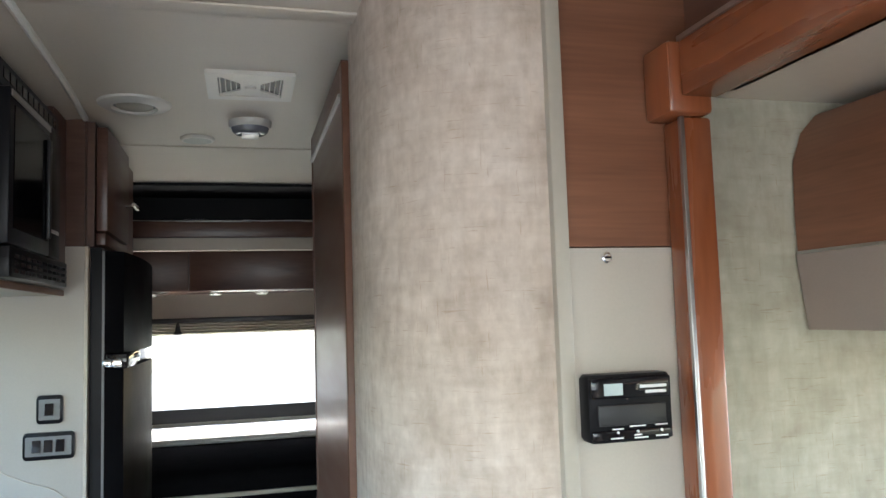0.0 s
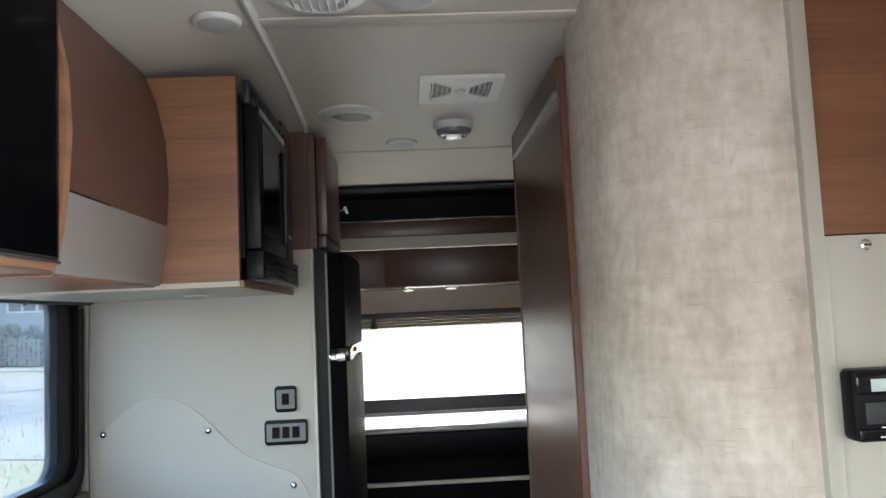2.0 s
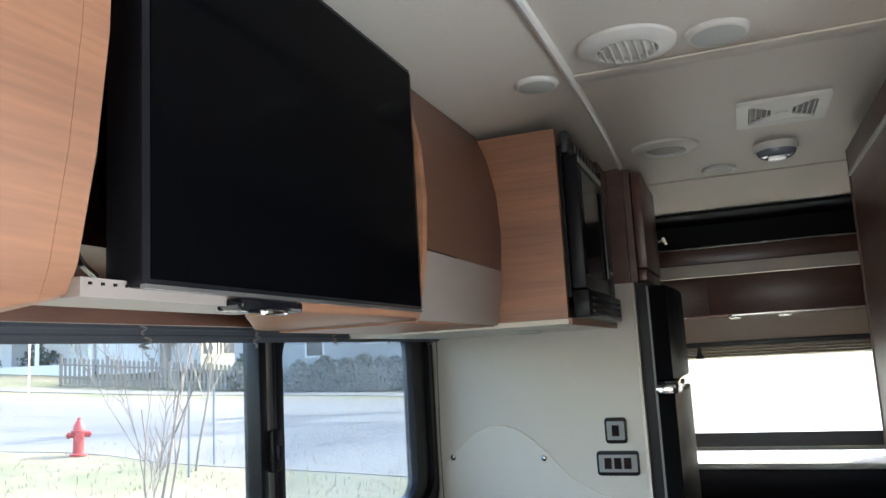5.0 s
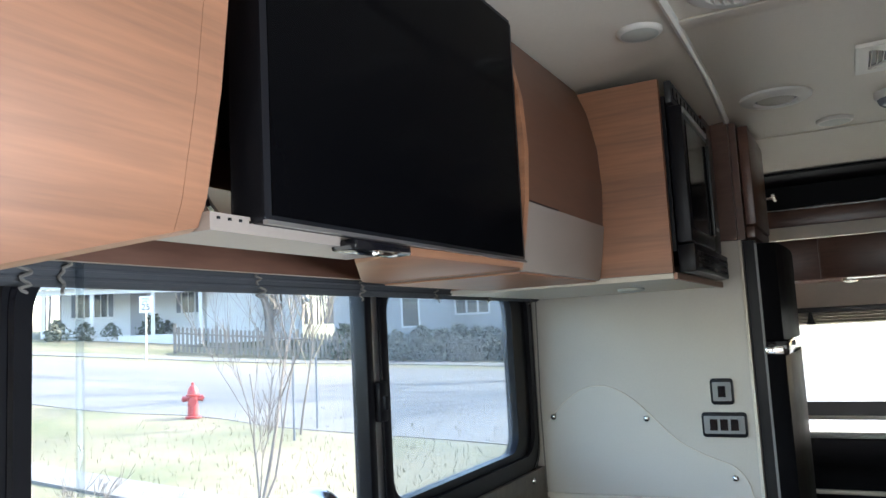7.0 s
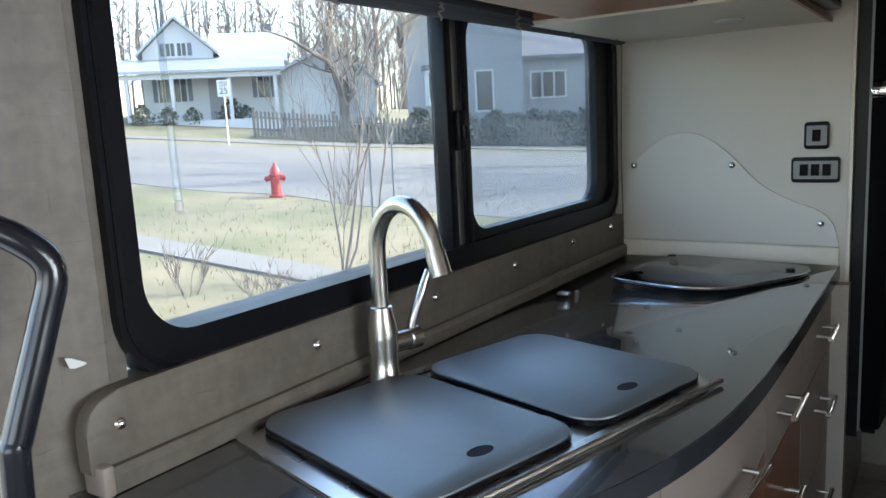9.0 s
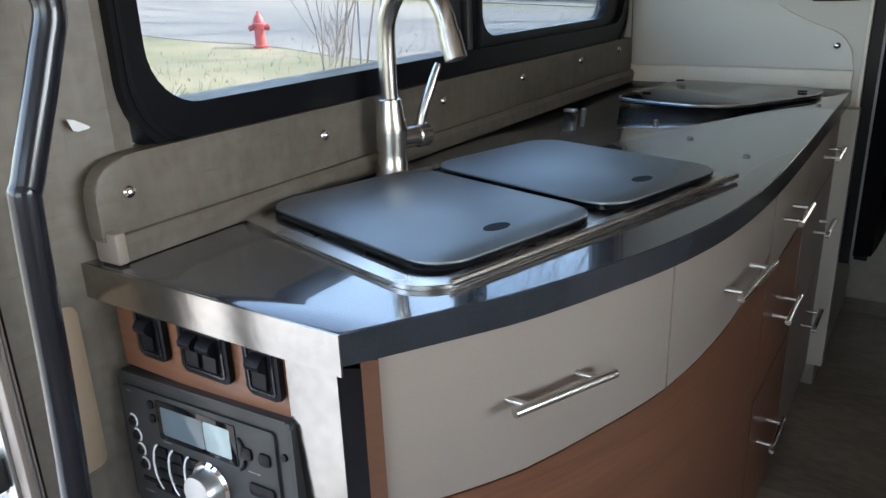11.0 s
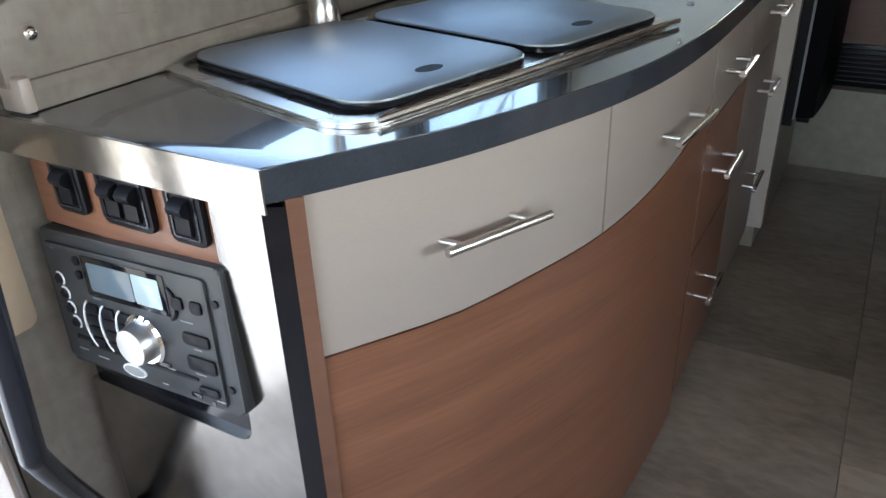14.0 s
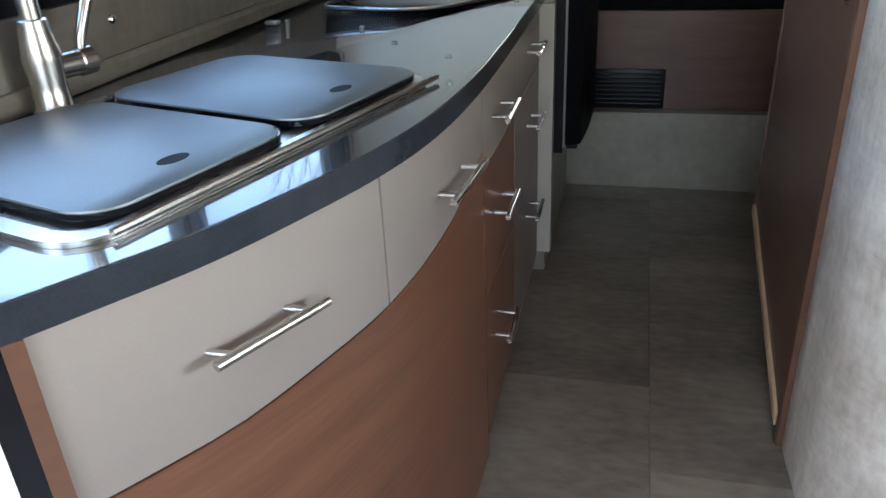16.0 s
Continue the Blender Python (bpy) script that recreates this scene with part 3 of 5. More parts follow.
# radio
rad = thing("wall_radio", "black wall-mounted entertainment radio with a silver volume knob", "radio", (-0.866, 0.57, 0.54))
RX0, RX1, RZ0, RZ1, RF = -1.028, -0.720, 0.565, 0.753, 0.530
part("body", prism(rrect(RX0, RX1, RZ0, RZ1, 0.008), "y", RF + 0.004, RF + 0.046, 0.004), "dkgrey", rad)
part("face", prism(rrect(RX0 + 0.010, RX1 - 0.024, RZ0 + 0.006, RZ1 - 0.016, 0.006), "y", RF, RF + 0.005, 0.0015), "dkgrey", rad, "charcoal face plate")
f = lambda u, v: (RX0 + u * (RX1 - RX0), RZ1 - v * (RZ1 - RZ0))


def on_face(u0, u1, v0, v1, depth, r=0.002, lift=0.0005, bev=0.0008):
    (xa, za), (xb, zb) = f(u0, v0), f(u1, v1)
    return prism(rrect(xa, xb, zb, za, r), "y", RF - depth, RF - lift + 0.001, bev)


part("display_bezel", on_face(0.26, 0.72, 0.12, 0.40, 0.0012), "gloss_black", rad)
part("display", on_face(0.29, 0.54, 0.16, 0.36, 0.0018), "lcd_dark", rad, "dim blue-grey display half")
# Daylight's reflection on this half is put into its lighter colour.
part("display", on_face(0.545, 0.69, 0.16, 0.36, 0.0018), "lcd", rad, "display half painted lighter for reflected daylight")
kx, kz = f(0.545, 0.62)
part("knob_ring", lathe([(0.0335, 0.0), (0.0335, -0.003), (0.030, -0.006), (0.029, -0.006)], (kx, RF, kz), "y", 28), "chrome", rad)
part("volume_knob", lathe([(0.0255, -0.004), (0.0245, -0.020), (0.023, -0.0235), (0.012, -0.024)], (kx, RF, kz), "y", 28), "alu", rad, "silver volume knob")
for k in range(4):
    c = f(0.088 + 0.012 * k, 0.34 + 0.105 * k)
    part("round_button", lathe([(0.0075, 0.001), (0.0075, -0.002), (0.0055, -0.004), (0.004, -0.004)], (c[0], RF, c[1]), "y", 14), "black", rad)
    pts = [(c[0] + 0.0088 * math.cos(radians(a)), RF - 0.001, c[1] + 0.0088 * math.sin(radians(a))) for a in range(-50, 111, 20)]
    part("button_ring", tube(pts, 0.0012, 6), "ink", rad)
for col in range(3):
    u = 0.245 + 0.097 * col
    for row in range(4 if col < 2 else 3):
        part("preset_key", on_face(u - 0.032, u + 0.045, 0.47 + 0.085 * row, 0.535 + 0.085 * row, 0.0035, 0.0015), "black", rad)
    cx, cz = f(u - 0.005, 0.62)
    pts = [(cx + 0.012 - 0.025 * math.cos(radians(a)), RF - 0.003, cz + 0.036 * math.sin(radians(a))) for a in range(-62, 63, 12)]
    part("key_arc", tube(pts, 0.0016, 6), "ink", rad, "white curved key guide")
part("disc_slot", on_face(0.10, 0.66, 0.755, 0.785, 0.0014, 0.001), "gloss_black", rad)
part("slot_cover", on_face(0.18, 0.80, 0.795, 0.815, 0.0022, 0.001), "black", rad)
for u0, u1, v0, v1 in ((0.745, 0.80, 0.24, 0.32), (0.84, 0.895, 0.24, 0.32), (0.77, 0.90, 0.47, 0.55), (0.77, 0.91, 0.63, 0.73), (0.80, 0.90, 0.84, 0.90), (0.21, 0.245, 0.14, 0.20), (0.21, 0.245, 0.24, 0.30)):
    part("key", on_face(u0, u1, v0, v1, 0.003, 0.0035), "black", rad)
for s in (-1, 1):
    pts = [(f(0.725, 0.3)[0] + 0.012 * math.cos(radians(a)), RF - 0.0015, f(0.725, 0.3)[1] + 0.02 * math.sin(radians(a))) for a in range(20 * s if s > 0 else -80, 81 if s > 0 else -19, 15)]
    part("curved_key", tube(pts, 0.0022, 6), "black", rad)
bx, bz = f(0.43, 0.905)
oval = [(bx + 0.021 * math.cos(radians(a)), bz + 0.0085 * math.sin(radians(a))) for a in range(0, 360, 15)]
part("maker_badge", prism(oval, "y", RF - 0.0018, RF), "ink", rad, "white oval maker badge")
oval = [(bx + 0.0185 * math.cos(radians(a)), bz + 0.0066 * math.sin(radians(a))) for a in range(0, 360, 15)]
part("badge_field", prism(oval, "y", RF - 0.0023, RF - 0.0019), "grey", rad)
for u, v, wd in ((0.12, 0.87, 0.018), (0.24, 0.89, 0.02), (0.14, 0.76, 0.012), (0.60, 0.93, 0.01), (0.66, 0.79, 0.012), (0.80, 0.40, 0.02), (0.83, 0.58, 0.012), (0.82, 0.76, 0.016), (0.90, 0.92, 0.014), (0.30, 0.42, 0.014), (0.09, 0.12, 0.008)):
    a = f(u, v)
    part("printed_mark", box(a[0] - wd / 2, a[0] + wd / 2, RF - 0.0006, RF + 0.0003, a[1] - 0.0008, a[1] + 0.0008), "grey", rad)
for v in (0.235, 0.82):
    a = f(0.955, v)
    part("screw_cap", lathe([(0.0048, 0.0), (0.0045, -0.0025), (0.002, -0.003)], (a[0], RF + 0.004, a[1]), "y", 12), "black", rad)
part("usb_port", on_face(0.745, 0.80, 0.915, 0.945, 0.0012, 0.0006), "gloss_black", rad)
part("earphone_jack", lathe([(0.003, 0.001), (0.003, -0.001), (0.0015, -0.001)], (f(0.86, 0.95)[0], RF, f(0.86, 0.95)[1]), "y", 10), "gloss_black", rad)

# the radio leans out at its foot
rad.matrix_basis = Matrix.Translation((-0.872, 0.551, 0.755)) @ Matrix.Rotation(radians(-3.0), 4, "Y") @ Matrix.Rotation(radians(-3.0), 4, "X") @ Matrix.Translation((0.87, -0.530, -0.753)) @ rad.matrix_basis

# sink, in its own frame: u along the counter, v towards the room
H1 = Vector((-0.641, 0.861))


def sk(v, u):
    a = radians(15)
    return (H1.x + u * math.sin(a) + v * math.cos(a), H1.y + u * math.cos(a) - v * math.sin(a))


def sink_poly(u0, u1, v0, v1, r, seg=6):
    return [sk(v, u) for v, u in rrect(v0, v1, u0, u1, r, seg)]


sink = thing("kitchen_sink", "steel double sink with two black covers fitted into the counter", "sink", (*sk(-0.13, 0.13), 0.89))
part("rim", ring(sink_poly(-0.190, 0.458, -0.345, 0.080, 0.055), sink_poly(-0.168, 0.436, -0.323, 0.058, 0.04), "z", 0.8905, 0.8965), "steel", sink, "brushed steel rim")
part("deck", prism(sink_poly(-0.175, 0.443, -0.33, 0.066, 0.045), "z", 0.8903, 0.8930), "steel", sink)
part("front_rail", tube([(*sk(0.078, -0.15), 0.8965), (*sk(0.080, 0.15), 0.8975), (*sk(0.079, 0.452), 0.8975)], 0.0045, 8), "steel", sink)
for du in (0.0, 0.315):
    outer = sink_poly(-0.150 + du, 0.142 + du, -0.322, 0.056, 0.05)
    cov = part("cover", prism(outer, "z", 0.8966, 0.9065, 0.0008), "cover", sink, "black pebbled sink cover")
    # Uncut hole: its inner shade is a black disc.
    part("finger_hole", prism([sk(0.0 + 0.0125 * math.sin(a), du + 0.021 * math.cos(a)) for a in [2 * math.pi * k / 24 for k in range(24)]], "z", 0.9052, 0.9069), "void_shade", cov)
    part("cover_rim", ring(sink_poly(-0.1515 + du, 0.1435 + du, -0.3235, 0.0575, 0.05), sink_poly(-0.149 + du, 0.141 + du, -0.321, 0.055, 0.048), "z", 0.8967, 0.9040), "gloss_black", cov)

# faucet
FB = Vector((-0.952, 1.062, 0.890))
tap = thing("faucet", "brushed nickel gooseneck faucet with a side lever", "faucet", FB)
vdir, udir = Vector((math.cos(radians(15)), -math.sin(radians(15)), 0)), Vector((math.sin(radians(15)), math.cos(radians(15)), 0))
part("body", lathe([(0.030, 0), (0.030, 0.006), (0.0255, 0.012), (0.024, 0.045), (0.0265, 0.075), (0.0265, 0.085), (0.0215, 0.115), (0.020, 0.13), (0.016, 0.132)], FB, "z", 28), "nickel", tap)
pts = [FB + Vector((0, 0, 0.12)), FB + Vector((0, 0, 0.21))]
for i in range(1, 13):
    a = radians(180 - 165 * i / 12)
    pts.append(FB + Vector((0, 0, 0.222)) + vdir * (0.075 + 0.075 * math.cos(a)) + Vector((0, 0, 0.085 * math.sin(a))))
part("neck", tube(smooth_path(pts, 3), 0.0145, 16), "nickel", tap)
p0, p1 = pts[-1], pts[-1] + (pts[-1] - pts[-2]).normalized() * 0.045
part("spray_head", tube([p0, p0.lerp(p1, 0.1), p0.lerp(p1, 0.12), p1], [0.0145, 0.0145, 0.0165, 0.0175], 16), "nickel", tap)
s0 = FB + Vector((0, 0, 0.062))
part("valve", tube([s0, s0 + udir * 0.052, s0 + udir * 0.054, s0 + udir * 0.075], [0.018, 0.018, 0.0205, 0.0205], 18), "nickel", tap)
l0 = s0 + udir * 0.062
part("lever", tube(smooth_path([l0, l0 + Vector((0, 0, 0.03)) + udir * 0.004, l0 + Vector((0.004, 0, 0.075)) + udir * 0.022, l0 + Vector((0.006, 0, 0.115)) + udir * 0.040], 4), [0.008] * 4 + [0.0085] * 4 + [0.0085, 0.008, 0.0075, 0.007, 0.006], 12), "nickel", tap)

# cooktop lid
hob = thing("cooktop_cover", "smoked glass cooktop lid with a bright front rim", "cooktop", (-0.68, 2.1, 0.89))
lid = rounded([(-0.902, 1.935), (-0.610, 1.872), (-0.452, 2.150), (-0.462, 2.255), (-0.845, 2.322)], [0.05, 0.13, 0.05, 0.06, 0.06], 7)
part("glass_lid", prism(lid, "z", 0.8908, 0.9025, 0.002), "gloss_black", hob)
part("front_rim", tube([(x, y, 0.8985) for x, y in lid[0:24]], 0.0045, 8), "steel", hob, "bright steel rim")
for x, y in ((-0.834, 2.27), (-0.846, 2.02), (-0.497, 2.165)):
    part("lid_bumper", lathe([(0.012, 0.9045), (0.011, 0.9075), (0.006, 0.908)], (x, y, 0), "z", 14), "black", hob)
for i, (x, y) in enumerate(((-0.925, 1.80), (-0.72, 1.72), (-0.60, 1.56), (-0.442, 2.05), (-0.47, 1.45))):
    solo("counter_bumper", lathe([(0.006, 0.8895), (0.006, 0.8925), (0.003, 0.8935)], (x, y, 0), "z", 10), "grey", "small grey rubber stud on the counter", "stud", "counter studs")
solo("clip", box(-0.955, -0.925, 1.745, 1.765, 0.8905, 0.898, 0.002), "alu", "small bent metal clip lying on the counter", "clip")

# end panel beside the fridge
pan = thing("partition_panel", "ivory partition panel with cherry laminate above", "panel", (-0.7, PY, 0), kind="structure")
part("ivory_face", box(WX, -0.390, PY, PY + 0.03, 0.10, 1.655), "panel", pan)
part("timber_face", box(WX, -0.390, PY, PY + 0.03, 1.656, CZ + 0.01), "brown", pan)
part("edge_band", box(-0.3895, -0.381, PY - 0.001, PY + 0.031, 0.10, 1.655, 0.001), "cream", pan)
part("cabinet_end", box(-0.45, -0.375, 2.288, PY - 0.001, 0.105, 0.846), "panel", pan)
wave = [(-0.995, 0.945), (-0.995, 1.13)]
wave += [(p.x, p.y) for p in smooth_path([(-0.985, 1.150, 0), (-0.93, 1.21, 0), (-0.86, 1.252, 0), (-0.79, 1.255, 0), (-0.725, 1.222, 0), (-0.67, 1.172, 0), (-0.60, 1.103, 0), (-0.52, 1.060, 0), (-0.455, 1.035, 0), (-0.42, 0.995, 0), (-0.408, 0.945, 0)], 4)]
guard = part("splash_guard", prism(wave, "y", PY - 0.004, PY - 0.0005), "guard", pan, "pale glossy wavy splash guard")
part("guard_edge", tube([(x, PY - 0.004, z) for x, z in wave[2:]], 0.0016, 6), "cream", guard)
for x, z in ((-0.968, 1.165), (-0.683, 1.162), (-0.452, 1.002)):
    screw((x, PY - 0.004, z), "y", guard, 0.008)


def plate_switch(x, z, count, label):
    w = 0.010 + 0.0145 * count
    hz = 0.034 if count > 1 else 0.036
    sw = thing("switch_plate", label, "switch", (x, PY, z), "switches on the partition")
    part("bezel", prism(rrect(x - w - 0.006, x + w + 0.006, z - hz, z + hz, 0.009), "y", PY - 0.010, PY - 0.0005, 0.003), "black", sw)
    part("inset", prism(rrect(x - w, x + w, z - hz + 0.010, z + hz - 0.010, 0.003), "y", PY - 0.012, PY - 0.008), "grey", sw)
    for k in range(count):
        c = x + (k - (count - 1) / 2) * 0.0275
        part("rocker", prism([(PY - 0.011, z - 0.016), (PY - 0.018, z - 0.014), (PY - 0.013, z + 0.015), (PY - 0.011, z + 0.016)], "x", c - 0.010, c + 0.010), "gloss_black", sw)


plate_switch(-0.467, 1.238, 1, "single black switch plate on the ivory partition")
plate_switch(-0.468, 1.147, 3, "triple black switch plate on the ivory partition")

# refrigerator
fr = thing("refrigerator", "tall black two-door refrigerator with chrome trim", "refrigerator", (-0.6, 2.67, 0.3))
part("cabinet", box(-0.95, -0.352, PY + 0.035, 2.98, 0.40, 1.655), "black", fr)


def fridge_door(z0, z1):
    poly = [(-0.351, 2.368), (-0.330, 2.368)] + [(-0.300 + 0.012 * math.sin(math.pi * i / 10) + 0.008 * i / 10, 2.385 + 0.585 * i / 10) for i in range(11)] + [(-0.315, 2.978), (-0.344, 2.978)]
    return part("door", prism(poly, "z", z0, z1, 0.003), "fridge_black", fr)


fridge_door(1.372, 1.645)
fridge_door(0.425, 1.330)
part("trim_post", box(-0.3515, -0.3455, PY + 0.031, PY + 0.034, 0.42, 1.645), "grey", fr, "grey vertical trim")
lat = part("latch", box(-0.352, -0.288, 2.372, 2.62, 1.331, 1.371, 0.004), "gloss_black", fr, "black door latch bar")
part("catch", box(-0.348, -0.300, 2.356, 2.376, 1.334, 1.356, 0.003), "chrome", lat)
part("catch", box(-0.318, -0.281, 2.52, 2.58, 1.352, 1.366, 0.002), "gloss_black", lat)
part("foot", box(-0.345, -0.31, 2.40, 2.44, 0.404, 0.424, 0.003), "black", fr)
solo("fridge_plinth", box(-0.95, -0.40, PY + 0.032, 3.13, 0.0, 0.398), "riser", "pale vinyl-faced plinth below the refrigerator", "plinth", kind="structure")
fc = thing("overhead_cabinet", "dark walnut overhead cabinet above the refrigerator", "cabinet", (-0.6, 2.7, 1.66))
part("body", box(-1.02, -0.372, PY + 0.033, 3.10, 1.658, CZ - 0.002), "brown", fc)
dr = part("door", box(-0.368, -0.340, PY + 0.036, 2.76, 1.70, CZ - 0.015, 0.003), "brown", fc)
part("door_rail", box(-0.368, -0.345, PY + 0.036, 2.76, 1.662, 1.694, 0.002), "brown", fc)
part("handle", tube([(-0.312, 2.66, 1.815), (-0.312, 2.74, 1.812)], 0.006, 8), "steel", dr)
part("handle_post", tube([(-0.342, 2.70, 1.813), (-0.312, 2.70, 1.813)], 0.004, 8), "steel", dr)

# ---- kitchen window ----
win = thing("window_1", "black-framed galley window with a sliding pane", "window", (WX, 1.47, 1.3), kind="structure")
OUT, INN = rrect(0.622, 2.322, 0.998, 1.598, 0.10, 8), rrect(0.662, 2.285, 1.062, 1.560, 0.075, 8)
part("frame", ring(OUT, INN, "x", WX - 0.055, WX + 0.016), "black", win)
part("frame_bead", ring(rrect(0.630, 2.314, 1.008, 1.59, 0.094, 8), rrect(0.637, 2.307, 1.016, 1.582, 0.09, 8), "x", WX + 0.014, WX + 0.0185), "gloss_black", win)
part("mullion", box(WX - 0.03, WX + 0.010, 1.398, 1.424, 1.05, 1.57, 0.003), "black", win)
part("track", box(WX - 0.03, WX + 0.004, 1.424, 1.452, 1.05, 1.57), "alu", win, "grey aluminium slider strip")
part("sash_stile", box(WX - 0.03, WX + 0.012, 1.452, 1.482, 1.05, 1.57, 0.003), "black", win)
sash = part("sash_frame", ring(rrect(1.470, 2.30, 1.05, 1.57, 0.05, 6), rrect(1.492, 2.185, 1.082, 1.545, 0.055, 6), "x", WX - 0.028, WX + 0.004), "black", win)
lt = part("slider_latch", box(WX + 0.006, WX + 0.022, 1.424, 1.456, 1.262, 1.345, 0.004), "black", win, "black slider latch")
part("latch_tab", box(WX + 0.018, WX + 0.030, 1.433, 1.449, 1.285, 1.315, 0.003), "black", lt)
g1 = part("pane", box(WX - 0.022, WX - 0.019, 0.655, 1.41, 1.055, 1.565), "glass", win, smooth=False)
g2 = part("pane", box(WX - 0.016, WX - 0.013, 1.47, 2.29, 1.055, 1.565), "tinted", win, "lightly tinted sliding pane", smooth=False)
for g in (g1, g2):
    g.visible_shadow = False

# rolled blind above the window
bl = thing("roman_blind", "rolled-up charcoal fabric blind tied above the window", "blind", (WX + 0.02, 1.4, 1.56))
roll = [(-1.012, 1.523), (-0.985, 1.520), (-0.972, 1.532), (-0.972, 1.556), (-0.985, 1.572), (-1.012, 1.576)]
part("roll", prism(rounded(roll, 0.01, 3), "y", 0.585, 2.30), "fabric", bl)
for i in range(3):
    part("fold", tube([(-0.9715, 0.589, 1.531 + 0.012 * i), (-0.9715, 2.295, 1.531 + 0.012 * i)], 0.0028, 6), "fabric", bl)
rnd = random.Random(4)
for y in (0.620, 0.672, 1.02, 1.32, 1.62, 1.90, 2.20):
    pts = [(-0.968 + rnd.uniform(-0.004, 0.006), y + rnd.uniform(-0.010, 0.010), 1.570 - 0.0045 * k) for k in range(14)]
    part("tie_cord", tube(smooth_path(pts, 2), 0.0022, 5), "string", bl, "knotted grey tie cord")
wd = thing("blind_wand", "clear plastic blind wand hanging beside the window", "wand", (-0.965, 0.665, 1.57))
part("rod", tube([(-0.964, 0.690, 1.560), (-0.964, 0.692, 1.235)], 0.0048, 8), "wand", wd)
part("end_cap", lathe([(0.0058, 1.228), (0.0058, 1.240)], (-0.964, 0.692, 0), "z", 10), "white", wd)
part("hook", tube([(-0.964, 0.690, 1.556), (-0.966, 0.688, 1.575)], 0.003, 6), "chrome", wd)
solo("torn_sticker", prism([(0.556, 1.066), (0.564, 1.064), (0.578, 1.056), (0.583, 1.053), (0.580, 1.051), (0.567, 1.050), (0.561, 1.052)], "x", WX + 0.0003, WX + 0.0012), "ink", "torn scrap of white sticker on the wallpaper", "sticker")
cd = tube([(-0.99, 2.30, 1.56), (-0.995, 2.297, 1.2), (-0.992, 2.30, 0.945)], 0.0022, 5)
part("pull_cord", cd, "string", bl, "thin pull cord in the window corner")

# ---- overhead cabinets on the window side ----
ZB = 1.536
oh = thing("overhead_cabinet", "curved cherry overhead cabinet beside the television", "cabinet", (-0.8, 0.1, ZB))
profA = [(-1.025, ZB + 0.066), (-0.68, ZB + 0.066), (-0.68, ZB + 0.012), (-0.624, ZB + 0.002), (-0.614, ZB + 0.006), (-0.604, ZB + 0.03), (-0.585, ZB + 0.12), (-0.572, ZB + 0.22), (-0.568, ZB + 0.32), (-0.575, ZB + 0.42), (-0.58, 1.98), (-1.025, 1.95)]


def swoop(y):
    """The cabinet's foot hangs lower towards the cab."""
    u = min(1.0, max(0.0, (0.55 - y) / 0.5))
    return -0.075 * (u * 1.6 if u < 0.4 else 0.64 + (u - 0.4) * 0.6)


def hung(prof, y0, y1, steps):
    bm = bmesh.new()
    rows = []
    for i in range(steps + 1):
        y = y0 + (y1 - y0) * i / steps
        rows.append([bm.verts.new((x, y, z + swoop(y) * max(0.0, min(1.0, (1.80 - z) / 0.26)))) for x, z in prof])
    for a, b in zip(rows, rows[1:]):
        for k in range(len(prof)):
            bm.faces.new((a[k], a[(k + 1) % len(prof)], b[(k + 1) % len(prof)], b[k]))
    bm.faces.new(rows[0][::-1])
    bm.faces.new(rows[-1])
    return bm


part("body", hung(profA, -0.70, 0.520, 24), "wood", oh)
profE = [(x + 0.0003 if i in (4, 5, 6, 7, 8, 9) else x, z) for i, (x, z) in enumerate(profA)]
part("end_board", hung(profE, 0.5202, 0.548, 3), "wood", oh, "rounded cherry end board")

bay = thing("television_bay", "open cherry television bay under the ceiling", "cabinet", (-0.8, 0.87, ZB))
part("back_board", box(-1.025, -0.74, 0.547, 1.236, ZB + 0.067, 1.95), "brown", bay)
part("shelf_lip", prism([(-0.70, 0.905), (-0.612, 0.862), (-0.600, 0.872), (-0.588, 1.220), (-0.885, 1.220), (-0.885, 1.19)], "z", ZB, ZB + 0.026, 0.006), "wood", bay, "rounded cherry shelf lip")
part("valance_board", box(-0.900, -0.888, -0.70, 1.69, ZB + 0.006, ZB + 0.062), "brown", bay, "dark brown valance board")
part("soffit", box(-1.02, -0.682, 0.547, 1.22, ZB + 0.062, ZB + 0.066), "brown", bay)
part("slot_strip", box(-0.680, -0.60, 0.547, 0.859, ZB + 0.002, ZB + 0.018), "taupe", bay, "slotted shelf strip")
for k in range(22):
    y = 0.555 + k * 0.0135
    part("slot", box(-0.608, -0.5985, y, y + 0.003, ZB + 0.012, ZB + 0.0145), "black", bay)

tv = thing("television", "large black flat-screen television under the ceiling", "television", (-0.61, 0.89, 1.55))
TY0, TY1, TZ0, TZ1, TX = 0.597, 1.218, 1.548, 1.952, -0.583
part("casing", prism(rrect(TY0, TY1, TZ0, TZ1, 0.006), "x", TX - 0.04, TX, 0.003), "black", tv)
part("screen", box(TX - 0.0005, TX + 0.0012, TY0 + 0.010, TY1 - 0.008, TZ0 + 0.007, TZ1 - 0.006), "screen", tv, "unlit glossy screen")
part("bottom_trim", box(TX - 0.002, TX + 0.0035, TY0, TY1, TZ0 - 0.002, TZ0 + 0.002), "alu", tv, "silver lower trim")
part("sensor_foot", box(TX - 0.03, TX + 0.004, 0.735, 0.85, TZ0 - 0.015, TZ0 - 0.003, 0.003), "gloss_black", tv)
part("sensor_lens", box(TX - 0.005, TX + 0.006, 0.775, 0.815, TZ0 - 0.019, TZ0 - 0.013, 0.002), "chrome", tv)
br = part("wall_bracket", box(-0.74, -0.625, 0.70, 1.0, 1.66, 1.85, 0.004), "black", tv)
